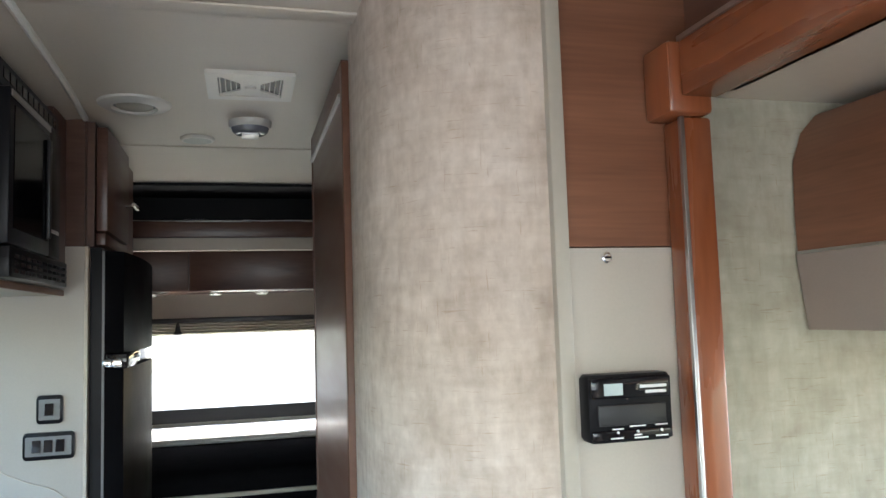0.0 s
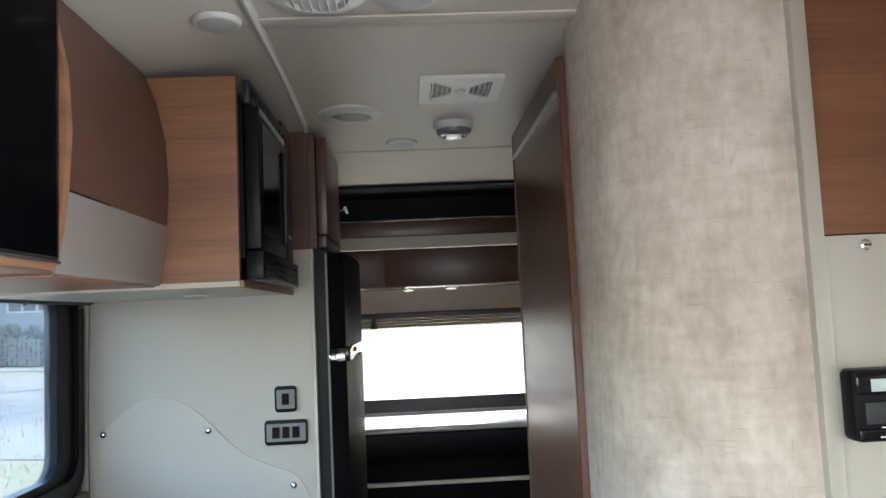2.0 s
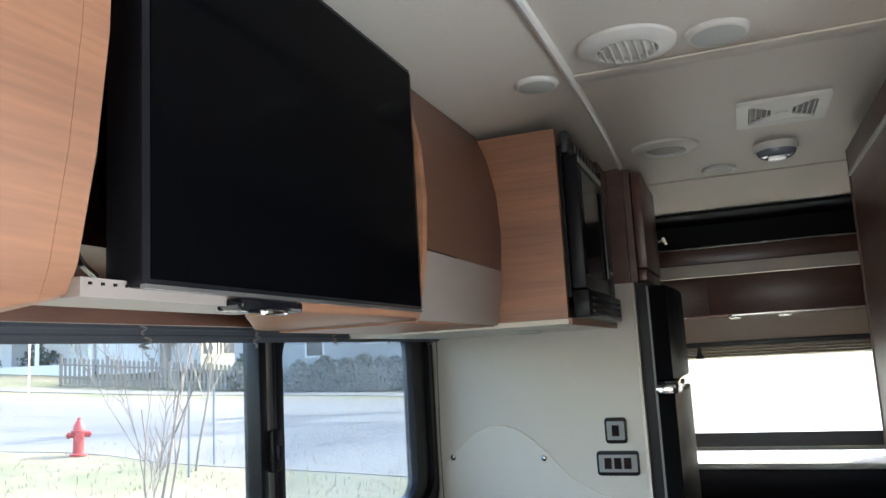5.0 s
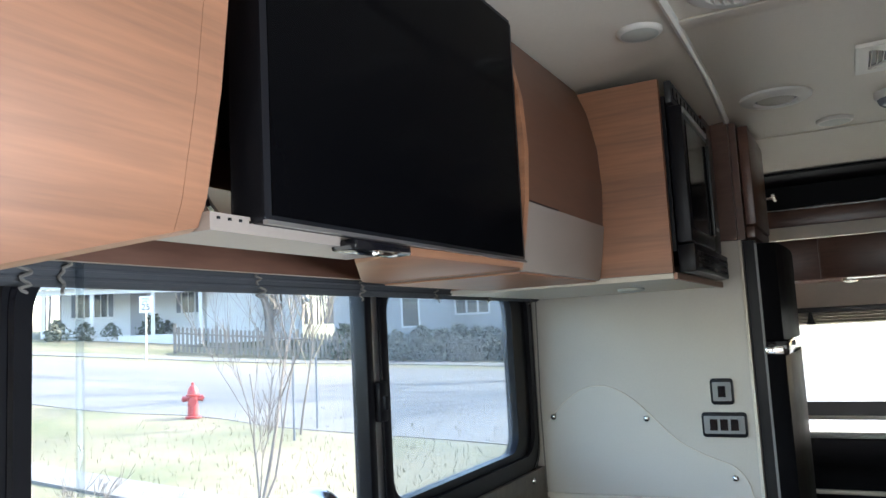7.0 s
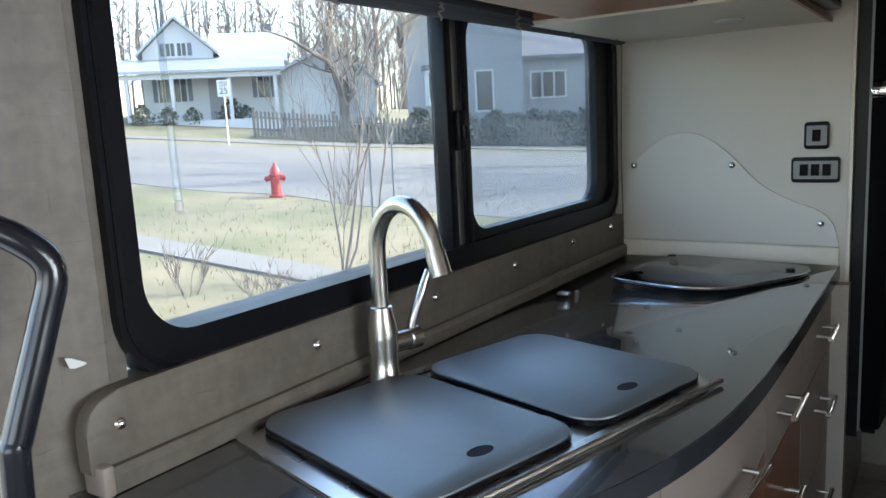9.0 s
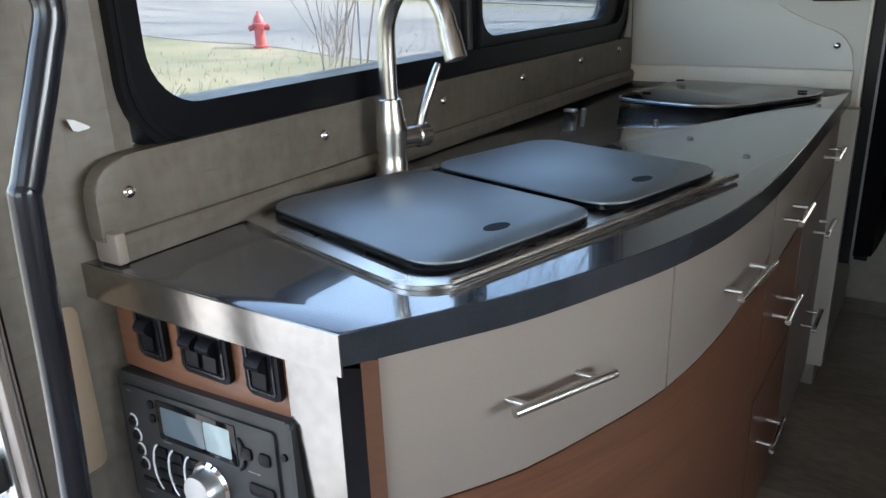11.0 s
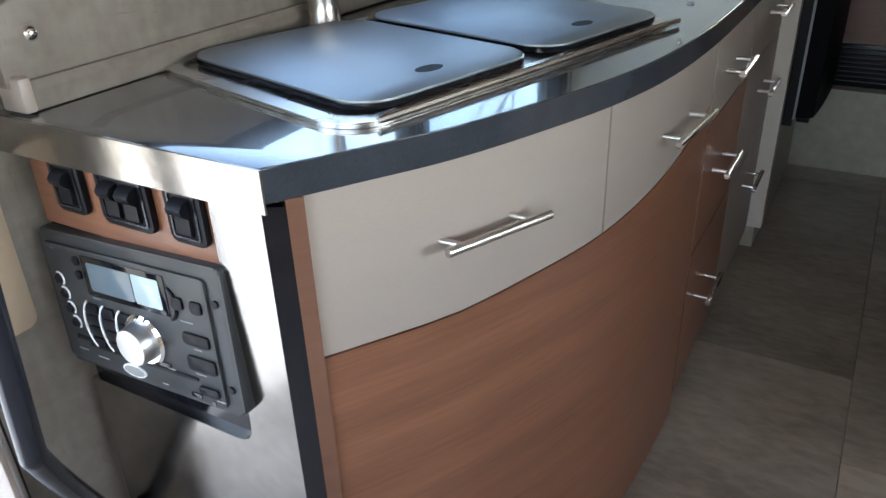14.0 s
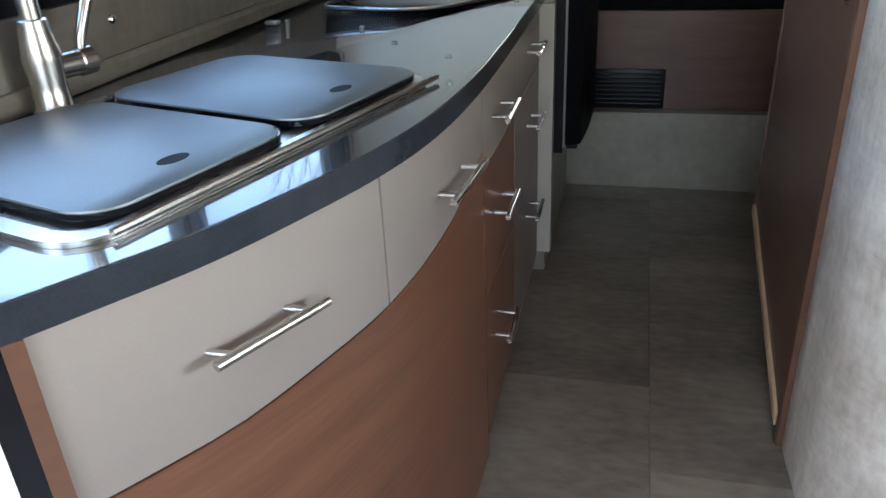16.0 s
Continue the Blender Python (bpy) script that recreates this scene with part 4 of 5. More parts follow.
cab = tube(smooth_path([(-0.70, 0.60, 1.75), (-0.64, 0.57, 1.66), (-0.63, 0.565, 1.61), (-0.65, 0.59, 1.58), (-0.70, 0.66, 1.572)], 5), 0.004, 6)
solo("power_cable", cab, "gloss_black", "loose black cable hanging behind the television", "cable")

mid = thing("overhead_cabinet", "curved brown overhead cabinet with a taupe lower flap", "cabinet", (-0.8, 1.47, ZB))
profC = [(-0.885, ZB), (-0.606, ZB), (-0.597, ZB + 0.05), (-0.588, ZB + 0.116), (-0.583, ZB + 0.20), (-0.588, ZB + 0.29), (-0.605, ZB + 0.37), (-0.628, 1.965), (-0.885, 1.955)]
part("body", prism(profC, "y", 1.240, 1.696), "flapbrown", mid)
skin = [(x + 0.004, z) for x, z in profC[1:4]]
part("flap", prism([(-0.6055, ZB - 0.001)] + skin + [(-0.5885, ZB + 0.1155)], "y", 1.244, 1.693), "taupe", mid, "taupe lower flap")
part("flap_gap", box(-0.5885, -0.5835, 1.244, 1.40, ZB + 0.1155, ZB + 0.1185), "black", mid)
part("end_board", prism([(x + 0.010 if 0 < i < 8 else x, z) for i, (x, z) in enumerate(profC)], "y", 1.222, 1.2395, 0.003), "wood", mid, "cherry edge board")
part("underside", box(-0.88, -0.61, 1.26, 1.69, ZB - 0.0035, ZB - 0.0005), "wood", mid)

mc = thing("microwave_cabinet", "cherry overhead cabinet holding the microwave", "cabinet", (-0.7, 2.0, ZB))
part("side_board", box(-1.02, -0.447, 1.698, 1.716, ZB + 0.004, 1.958), "wood", mc, "cherry side board")
part("bottom_board", box(-1.02, -0.447, 1.698, PY - 0.003, ZB - 0.008, ZB + 0.003), "cream", mc)
part("bottom_edge", box(-0.446, -0.438, 1.698, PY - 0.003, ZB - 0.010, ZB + 0.004), "wood", mc)
part("back_board", box(-1.02, -0.90, 1.72, PY - 0.003, ZB + 0.005, 1.95), "brown", mc)
part("far_stile", box(-0.50, -0.436, 2.19, PY - 0.002, 1.60, 1.99), "brown", mc)
part("puck_light", lathe([(0.034, ZB - 0.0085), (0.034, ZB - 0.013), (0.028, ZB - 0.017), (0.01, ZB - 0.018)], (-0.619, 2.02, 0), "z", 20), "frost", mc, "flat round under-cabinet light")

mw = thing("microwave", "built-in black microwave with a louvred lower vent", "microwave", (-0.66, 1.95, 1.585))
part("casing", box(-0.89, -0.44, 1.722, 2.185, 1.586, 1.925), "black", mw)
door = part("door", box(-0.438, -0.406, 1.724, 2.03, 1.604, 1.902, 0.004), "black", mw)
part("door_glass", box(-0.4065, -0.4045, 1.75, 2.015, 1.635, 1.872), "screen", door)
part("top_rail", box(-0.4065, -0.4035, 1.728, 2.026, 1.884, 1.897, 0.001), "alu", door, "silver top rail")
part("handle_strip", box(-0.4045, -0.396, 1.990, 2.006, 1.64, 1.86, 0.003), "dkgrey", door, "charcoal door handle")
part("control_panel", box(-0.438, -0.408, 2.033, 2.14, 1.604, 1.902, 0.003), "black", mw)
part("button_row", box(-0.4085, -0.406, 2.05, 2.12, 1.66, 1.668), "ink", mw)
vt = part("lower_vent", box(-0.438, -0.402, 1.720, 2.188, 1.541, 1.600, 0.003), "black", mw, "louvred charcoal lower vent")
for r in range(3):
    for k in range(10):
        y = 1.745 + k * 0.043
        part("louvre", box(-0.4025, -0.4005, y, y + 0.03, 1.551 + r * 0.014, 1.558 + r * 0.014), "gloss_black", vt)
tp = part("upper_vent", box(-0.438, -0.424, 1.720, 2.188, 1.908, 1.957, 0.002), "dkgrey", mw, "charcoal upper vent strip")
for k in range(10):
    y = 1.74 + k * 0.043
    part("louvre", box(-0.4245, -0.4222, y, y + 0.03, 1.922, 1.944), "gloss_black", tp)

# ---- ceiling fixtures ----


def round_vent(x, y, r, shut, z=CZ):
    v = thing("round_ceiling_vent", "round white slatted ceiling vent", "vent", (x, y, z), "round ceiling vents")
    part("flange", lathe([(r, z - 0.0005), (r * 0.98, z - 0.006), (r * 0.86, z - 0.012), (r * 0.62, z - 0.014), (r * 0.60, z - 0.004)], (x, y, 0), "z", 32), "white", v)
    part("throat", lathe([(r * 0.60, z - 0.0055), (r * 0.60, z - 0.0045)], (x, y, 0), "z", 28), "grey", v)
    part("closing_disc", lathe([(r * 0.50, z - 0.006), (r * 0.50, z - 0.010), (r * 0.47, z - 0.0115), (r * 0.2, z - 0.0125)], (x, y, 0), "z", 28), "moulding" if shut else "white", v, "closed damper disc")
    if not shut:
        for k in range(-3, 4):
            h = math.sqrt(max(0.0, (r * 0.59) ** 2 - (k * r * 0.165) ** 2))
            c = x + k * r * 0.165
            part("slat", prism([(c - 0.005, z - 0.010), (c + 0.003, z - 0.017), (c + 0.005, z - 0.016), (c - 0.003, z - 0.009)], "y", y - h, y + h), "white", v)
    return v


def disc_lamp(x, y, r, z, label):
    d = thing("ceiling_disc_light", label, "ceiling light", (x, y, z), "disc ceiling lights")
    part("rim", lathe([(r, z - 0.0005), (r, z - 0.004), (r * 0.92, z - 0.009), (r * 0.85, z - 0.010)], (x, y, 0), "z", 30), "white", d)
    part("lens", lathe([(r * 0.86, z - 0.0095), (r * 0.6, z - 0.013), (r * 0.2, z - 0.0145)], (x, y, 0), "z", 30), "frost", d)


round_vent(-0.247, 2.172, 0.088, True)
round_vent(-0.244, 1.402, 0.086, False)
disc_lamp(-0.117, 2.535, 0.050, CZ, "flat white disc light on the ceiling")
disc_lamp(-0.093, 1.420, 0.055, CZ, "flat white disc light beside the round vent")
disc_lamp(-0.430, 1.490, 0.043, 1.992, "small white disc light on the sloped ceiling")

vent = thing("ceiling_register", "rectangular white ceiling register with corner louvres", "vent", (0.03, 1.97, CZ))
part("frame", ring(rrect(-0.066, 0.132, 1.868, 2.072, 0.004, 3), rrect(-0.040, 0.106, 1.898, 2.042, 0.004, 3), "z", CZ - 0.010, CZ - 0.0005), "white", vent)
part("back", box(-0.042, 0.108, 1.896, 2.044, CZ - 0.003, CZ - 0.001), "black", vent)
hour = [(-0.034, 1.900), (0.100, 1.900), (0.056, 1.945), (0.056, 1.995), (0.100, 2.040), (-0.034, 2.040), (0.010, 1.995), (0.010, 1.945)]
part("damper", prism(hour, "z", CZ - 0.008, CZ - 0.003), "white", vent, "pale damper plate")
for s, x0 in ((1, -0.040), (-1, 0.106)):
    for k in range(4):
        x = x0 + s * (0.004 + 0.012 * k)
        h = 0.062 - 0.011 * k
        part("louvre", box(min(x, x + s * 0.002), max(x, x + s * 0.002), 1.97 - h, 1.97 + h, CZ - 0.009, CZ - 0.003), "white", vent)
part("tab", lathe([(0.014, CZ - 0.008), (0.012, CZ - 0.012), (0.004, CZ - 0.013)], (0.033, 1.97, 0), "z", 14), "white", vent)
sm = thing("smoke_detector", "domed smoke alarm with a bright reflecting lens on the ceiling", "smoke alarm", (0.03, 2.38, CZ))
part("base", lathe([(0.058, CZ - 0.0005), (0.058, CZ - 0.014), (0.053, CZ - 0.020)], (0.035, 2.32, 0), "z", 30), "white", sm)
part("dome", lathe([(0.052, CZ - 0.0195), (0.048, CZ - 0.030), (0.040, CZ - 0.036), (0.030, CZ - 0.038), (0.028, CZ - 0.034)], (0.035, 2.32, 0), "z", 30), "smoke", sm, "shiny domed cover")
part("centre", box(0.012, 0.058, 2.29, 2.35, CZ - 0.044, CZ - 0.034, 0.003), "alu", sm)

# ---- bathroom door ----
bd = thing("door_1", "dark walnut bathroom door with a sloped raw lower edge", "door", (0.21, 1.95, 0), kind="structure")
part("leaf", prism([(1.652, 1.885), (2.310, 1.885), (2.318, 0.262), (1.652, 0.030)], "x", 0.206, 0.232), "brown", bd)
part("raw_edge", prism([(1.652, 0.028), (2.320, 0.259), (2.320, 0.285), (1.652, 0.054)], "x", 0.198, 0.207), "palewood", bd, "raw pale wood lower edge")
part("jamb", box(0.200, 0.236, 1.612, 1.642, 0.0, 1.945, 0.003), "flapbrown", bd, "reddish jamb strip")
part("head", box(0.204, 0.236, 1.648, 2.32, 1.895, 1.96, 0.002), "brown", bd)
part("head_track", box(0.199, 0.206, 1.66, 2.315, 1.886, 1.894), "alu", bd, "bright head track")
part("far_jamb", box(0.203, 0.368, 2.3205, 2.329, 0.26, 1.96, 0.002), "brown", bd)
kb = part("lever", tube([(0.16, 1.705, 0.955), (0.165, 1.76, 0.955)], 0.008, 10), "steel", bd, "steel lever handle")
part("rose", lathe([(0.024, 0.205), (0.024, 0.198), (0.012, 0.195), (0.010, 0.165)], (0, 1.71, 0.955), "x", 18), "steel", kb)

# ---- control panel items ----
ec = thing("climate_monitor", "black wall control unit with a small lit display", "control unit", (0.565, 1.236, 1.30))
part("body", prism(rrect(0.498, 0.632, 1.253, 1.352, 0.006), "y", 1.205, 1.2355, 0.004), "black", ec)
part("upper_lip", box(0.500, 0.630, 1.199, 1.207, 1.317, 1.348, 0.003), "gloss_black", ec)
part("display", box(0.520, 0.550, 1.1975, 1.1995, 1.322, 1.339), "lcd", ec, "small greenish display")
part("window", box(0.512, 0.622, 1.2025, 1.2055, 1.277, 1.307, 0.001), "dkgrey", ec)
part("lower_sill", box(0.500, 0.630, 1.200, 1.206, 1.256, 1.271, 0.002), "gloss_black", ec)
for x, z, w in ((0.600, 1.333, 0.044), (0.604, 1.325, 0.034)):
    part("printed_mark", box(x - w / 2, x + w / 2, 1.1982, 1.1992, z - 0.0022, z + 0.0022), "ink", ec)
for x, z, w in ((0.540, 1.273, 0.018), (0.572, 1.276, 0.026), (0.611, 1.276, 0.02), (0.538, 1.260, 0.02), (0.572, 1.263, 0.012), (0.577, 1.259, 0.022), (0.611, 1.260, 0.02), (0.537, 1.331, 0.006)):
    part("printed_mark", box(x - w / 2, x + w / 2, 1.1988, 1.2000, z - 0.0010, z + 0.0010), "ink" if z < 1.3 else "black", ec)
for x in (0.54, 0.572, 0.611):
    part("led_button", lathe([(0.0022, 1.2005), (0.002, 1.198), (0.001, 1.1975)], (x, 0, 1.268), "y", 8), "ink", ec)
ks = thing("panel_latch", "small round chrome latch on the ivory panel", "latch", (0.553, 1.236, 1.527))
part("disc", lathe([(0.0085, 1.2355), (0.0085, 1.2325), (0.006, 1.230), (0.004, 1.230)], (0.553, 0, 1.527), "y", 18), "chrome", ks)
part("slot", box(0.5475, 0.5585, 1.2288, 1.2302, 1.5258, 1.5282), "black", ks)

# slide-out casing: post, bracket, beam
post = thing("slide_casing", "red cherry casing round the slide-out opening", "casing", (0.71, 1.2, 0), kind="structure")
part("post", box(0.662, 0.713, 1.178, 1.234, 0, 1.738, 0.006), "cherry", post)
part("bright_edge", box(0.656, 0.663, 1.174, 1.182, 0, 1.737, 0.001), "alu", post, "bright metal edge strip")
part("corner_block", box(0.631, 0.706, 1.160, 1.234, 1.738, 1.850, 0.008), "cherry", post, "cherry corner block")
part("beam", box(0.650, 0.712, -1.0, 1.160, 1.762, 1.850, 0.006), "cherry_beam", post)
part("beam_edge", box(0.646, 0.653, -1.0, 1.158, 1.846, 1.854, 0.001), "alu", post, "bright metal edge strip")
part("upper_fascia", box(0.712, 0.80, -1.0, 1.232, 1.80, 1.99), "brown", post)
sc = thing("overhead_cabinet", "curved cherry overhead cabinet with taupe lower doors in the slide-out", "cabinet", (1.2, 0.2, 1.4))
profS = [(1.455, 1.405), (0.944, 1.405), (0.936, 1.46), (0.930, 1.52), (0.928, 1.60), (0.932, 1.69), (0.952, 1.742), (0.985, 1.775), (1.455, 1.775)]
part("body", prism(profS, "y", -1.05, 1.270), "wood_x", sc)
for y0, y1 in ((-1.04, -0.30), (-0.295, 0.45), (0.455, 1.268)):
    part("flap", prism([(0.9435, 1.403), (0.9285, 1.531), (0.924, 1.531), (0.939, 1.403)], "y", y0, y1), "taupe", sc, "taupe lower door")
    part("flap_cap", box(0.9265, 0.9305, y0, y1, 1.5315, 1.536), "alu", sc)

# ---- entry doorway ----
jm = thing("door_frame_1", "painted metal entry door jamb with a latch plate", "door frame", (WX, 0.38, 0), kind="structure")
part("jamb", box(WX - 0.055, WX + 0.006, 0.417, 0.433, -0.1, 1.87, 0.002), "taupe", jm)
part("seal", tube([(WX - 0.010, 0.433, -0.1), (WX - 0.010, 0.433, 1.86)], 0.009, 8), "black", jm, "black rubber seal")
part("bead", tube([(WX + 0.004, 0.427, -0.1), (WX + 0.004, 0.427, 1.86)], 0.0035, 8), "alu", jm, "bright metal bead")
kp = part("latch_plate", box(WX - 0.052, WX - 0.015, 0.4115, 0.4172, 0.62, 0.78, 0.002), "alu", jm, "metal latch plate")
for z in (0.64, 0.70, 0.76):
    part("screw", lathe([(0.006, 0.4118), (0.005, 0.409), (0.002, 0.4085)], (WX - 0.04, 0, z), "y", 10), "steel", kp)
part("latch_hook", box(WX - 0.050, WX - 0.025, 0.390, 0.412, 0.645, 0.69, 0.004), "dkgrey", kp)
solo("wall_insert", prism(rrect(0.482, 0.532, 0.612, 0.842, 0.012), "x", WX - 0.0275, WX - 0.0195, 0.002), "plate", "thin brown plastic insert plate on the wall by the door", "plate")

rail = thing("grab_handle", "black tubular grab handle beside the entry door", "handrail", (-0.95, 0.43, 0.45))
pts = [(-1.028, 0.435, 1.268), (-0.965, 0.438, 1.252), (-0.925, 0.470, 1.228), (-0.912, 0.492, 1.195), (-0.915, 0.478, 1.14), (-0.918, 0.440, 1.035), (-0.918, 0.433, 1.005), (-0.918, 0.424, 0.80), (-0.918, 0.410, 0.565), (-0.922, 0.414, 0.530), (-0.945, 0.446, 0.450), (-0.985, 0.500, 0.330), (-1.020, 0.540, 0.240)]
part("tube", tube(smooth_path(pts, 5), 0.0155, 14), "satin_black", rail)
part("mount", lathe([(0.028, WX + 0.0005), (0.028, WX + 0.012), (0.019, WX + 0.03)], (0, 0.435, 1.268), "x", 18), "black", rail)
part("mount", lathe([(0.030, WX + 0.0005), (0.030, WX + 0.012), (0.020, WX + 0.03)], (0, 0.541, 0.238), "x", 18), "black", rail)

# ---- bedroom at the rear ----
bed = thing("bed", "raised bed with a black cover", "bed", (0, 3.7, 0.31))
part("base_board", box(-0.80, 0.368, 3.19, 3.21, 0.309, 0.680), "brown", bed, "walnut bed base board")
part("mattress", box(-0.99, 0.79, 3.17, 4.36, 0.682, 0.890, 0.03, 3), "bed", bed, "black covered mattress")
part("piping", box(-0.95, 0.60, 3.158, 3.172, 0.800, 0.816, 0.004), "blind", bed, "pale edge piping")
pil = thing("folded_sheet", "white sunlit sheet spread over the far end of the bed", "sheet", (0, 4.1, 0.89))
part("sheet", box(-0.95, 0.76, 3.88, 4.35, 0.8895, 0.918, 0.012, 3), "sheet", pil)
grille = thing("heater_grille", "black heater grille in the bed base", "grille", (-0.19, 3.19, 0.31))
part("frame", box(-0.350, -0.038, 3.180, 3.1895, 0.312, 0.465, 0.002), "black", grille)
for k in range(8):
    z = 0.325 + k * 0.017
    part("slat", prism([(3.1805, z), (3.1785, z + 0.004), (3.1785, z + 0.006), (3.1805, z + 0.010)], "x", -0.335, -0.053), "black", grille)
rw = thing("window_2", "wide black-framed bedroom window", "window", (0.1, REAR, 1.2), kind="structure")
part("frame", ring(rrect(-0.595, 0.765, 0.93, 1.44, 0.05, 5), rrect(-0.52, 0.70, 1.0, 1.40, 0.035, 5), "y", REAR - 0.02, REAR + 0.055), "black", rw)
g = part("pane", box(-0.53, 0.71, REAR + 0.02, REAR + 0.023, 0.985, 1.41), "glass", rw, smooth=False)
g.visible_shadow = False
rb = thing("pleated_blind", "raised cream pleated blind on its rail at the rear window", "blind", (0.1, REAR - 0.05, 1.4))
part("headrail", box(-0.56, 0.78, REAR - 0.075, REAR - 0.03, 1.445, 1.470, 0.003), "dkgrey", rb)
for k in range(4):
    part("pleat", prism([(REAR - 0.03, 1.382 + k * 0.016), (REAR - 0.07, 1.390 + k * 0.016), (REAR - 0.03, 1.398 + k * 0.016)], "x", -0.56, 0.78), "blind", rb)
for x in (-0.315, 0.52):
    part("cord_weight", lathe([(0.004, 1.45), (0.009, 1.435), (0.014, 1.405), (0.024, 1.388), (0.004, 1.384)], (x, REAR - 0.085, 0), "z", 12), "dkgrey", rb, "small bell-shaped cord weight")
oc = thing("overhead_cabinet", "dark walnut overhead cabinet across the bedroom window wall", "cabinet", (0, 4.2, 1.61))
part("body", box(-1.02, 0.79, 4.02, REAR - 0.002, 1.594, 1.882), "brown", oc)
for x0, x1 in ((-0.98, -0.24), (-0.235, 0.785)):
    dd = part("door", box(x0, x1, 4.0, 4.019, 1.597, 1.862, 0.002), "brown", oc)
    part("edge_pull", box(x0 + 0.1, x1 - 0.1, 3.996, 4.002, 1.588, 1.595), "steel", dd, "bright lower pull")
for x in (-0.42, -0.12, 0.10):
    lp = part("reading_lamp", lathe([(0.035, 1.5935), (0.035, 1.582), (0.024, 1.574), (0.005, 1.572)], (x, 4.06, 0), "z", 16), "steel", oc, "steel reading lamp under the cabinet")
sh = thing("bedroom_shelf", "walnut header shelf with a cream underside and dark space above", "shelf", (0, 3.6, 1.8))
part("fascia", box(-1.02, 0.79, 3.55, 3.57, 1.806, 1.876, 0.004), "brown", sh)
part("nosing", tube([(-1.02, 3.548, 1.879), (0.79, 3.548, 1.879)], 0.006, 8), "steel", sh)
part("board", box(-1.02, 0.79, 3.571, 3.98, 1.831, 1.848), "brown", sh)
part("under_strip", box(-1.02, 0.79, 3.571, 3.63, 1.754, 1.830), "cream", sh, "cream lower strip")
# Black sheets paint the shade of the cavity above the shelf.
part("back", box(-1.02, 0.79, 3.62, 3.64, 1.849, CZ - 0.002), "void_shade", sh, "black sheet painting the recess's shade")
part("lining", box(-1.02, 0.79, 3.30, 3.62, CZ - 0.014, CZ - 0.003), "void_shade", sh)

# ---- outdoors ----
M["grass"] = mat("dry_spring_lawn", (0.058, 0.070, 0.022), 0.95, 0, 0.0, 0.45, (1, 1, 1), 14, 0.8, (0.172, 0.140, 0.088), detail=9)
M["road"] = mat("pale_worn_asphalt", (0.112, 0.107, 0.098), 0.9, 0, 0.12, 0.6, fine=20, bump=0.3)
M["walk"] = mat("concrete_walk", (0.125, 0.12, 0.11), 0.9, 0, 0.08, 1.5, fine=30, bump=0.3)
M["gravel"] = mat("pale_gravel", (0.42, 0.40, 0.37), 0.95, 0, 0.0, 22, fine=70, bump=0.8, col2=(0.17, 0.163, 0.15))
M["siding"] = mat("white_clapboard", (0.47, 0.47, 0.465), 0.6, 0, 0.05, 0.8, (1, 1, 22), 3, 0.4)
M["siding2"] = mat("grey_clapboard", (0.235, 0.235, 0.235), 0.6, 0, 0.05, 0.8, (1, 1, 22), 3, 0.4)
M["metalroof"] = mat("pale_metal_roof", (0.32, 0.335, 0.35), 0.4, 0.3, 0.05, 1.0, bump=0.1)
M["shingle"] = mat("grey_shingles", (0.12, 0.12, 0.125), 0.85, 0, 0.15, 3, bump=0.3)
M["bark"] = mat("grey_brown_bark", (0.15, 0.125, 0.105), 0.95, 0, 0.25, 3, (1, 1, 0.3), 40, 0.8)
M["twig"] = mat("pale_twigs", (0.27, 0.22, 0.155), 0.9, 0, 0.2, 5, bump=0.2)
M["farwood"] = mat("distant_bare_wood", (0.17, 0.15, 0.135), 1.0, 0, 0.2, 1, bump=0.0)
M["hydrant"] = mat("red_hydrant_paint", (0.30, 0.022, 0.02), 0.45, 0, 0.12, 6, bump=0.1)
M["fence"] = mat("weathered_fence_wood", (0.14, 0.125, 0.108), 0.9, 0, 0.2, 2, (8, 8, 1), 20, 0.3)
M["shrub"] = mat("dark_evergreen_shrub", (0.055, 0.062, 0.042), 0.9, 0, 0.3, 6, bump=0.3)
M["house_glass"] = mat("dark_house_window", (0.03, 0.035, 0.04), 0.1, 0, 0.1, bump=0.0)
M["shutter"] = mat("dark_shutter", (0.10, 0.11, 0.13), 0.6)
M["sign"] = mat("white_sign_sheet", (0.6, 0.6, 0.6), 0.5, 0, 0.03, bump=0.0)

HILL = [(-400, -0.85), (1.2, -0.85), (3, -0.78), (6.8, -0.50), (13, -0.12), (20, 0.55), (26, 1.32), (32, 2.1), (45, 2.9), (120, 5.0), (420, 9.0)]


def ground_z(x, y=0):
    return lerp_table(HILL, -x)


xs = [-420, -250, -120, -80, -60] + [-50 + 2 * i for i in range(15)] + [-20.0 + 1.0 * i for i in range(19)] + [-1.0, 0, 2, 20, 120, 420]
ys = [-420, -120, -60, -30, -10, 0, 10, 20, 30, 40, 60, 90, 150, 420]
bm = bmesh.new()
grid = [[bm.verts.new((x, y, ground_z(x) + 0.005 * math.sin(x * 1.7 + y * 0.9))) for y in ys] for x in xs]
for a, b in zip(grid, grid[1:]):
    for k in range(len(ys) - 1):
        bm.faces.new((a[k], b[k], b[k + 1], a[k + 1]))
solo("ground", bm, "grass", "dry patchy spring lawn", "lawn", kind="structure")


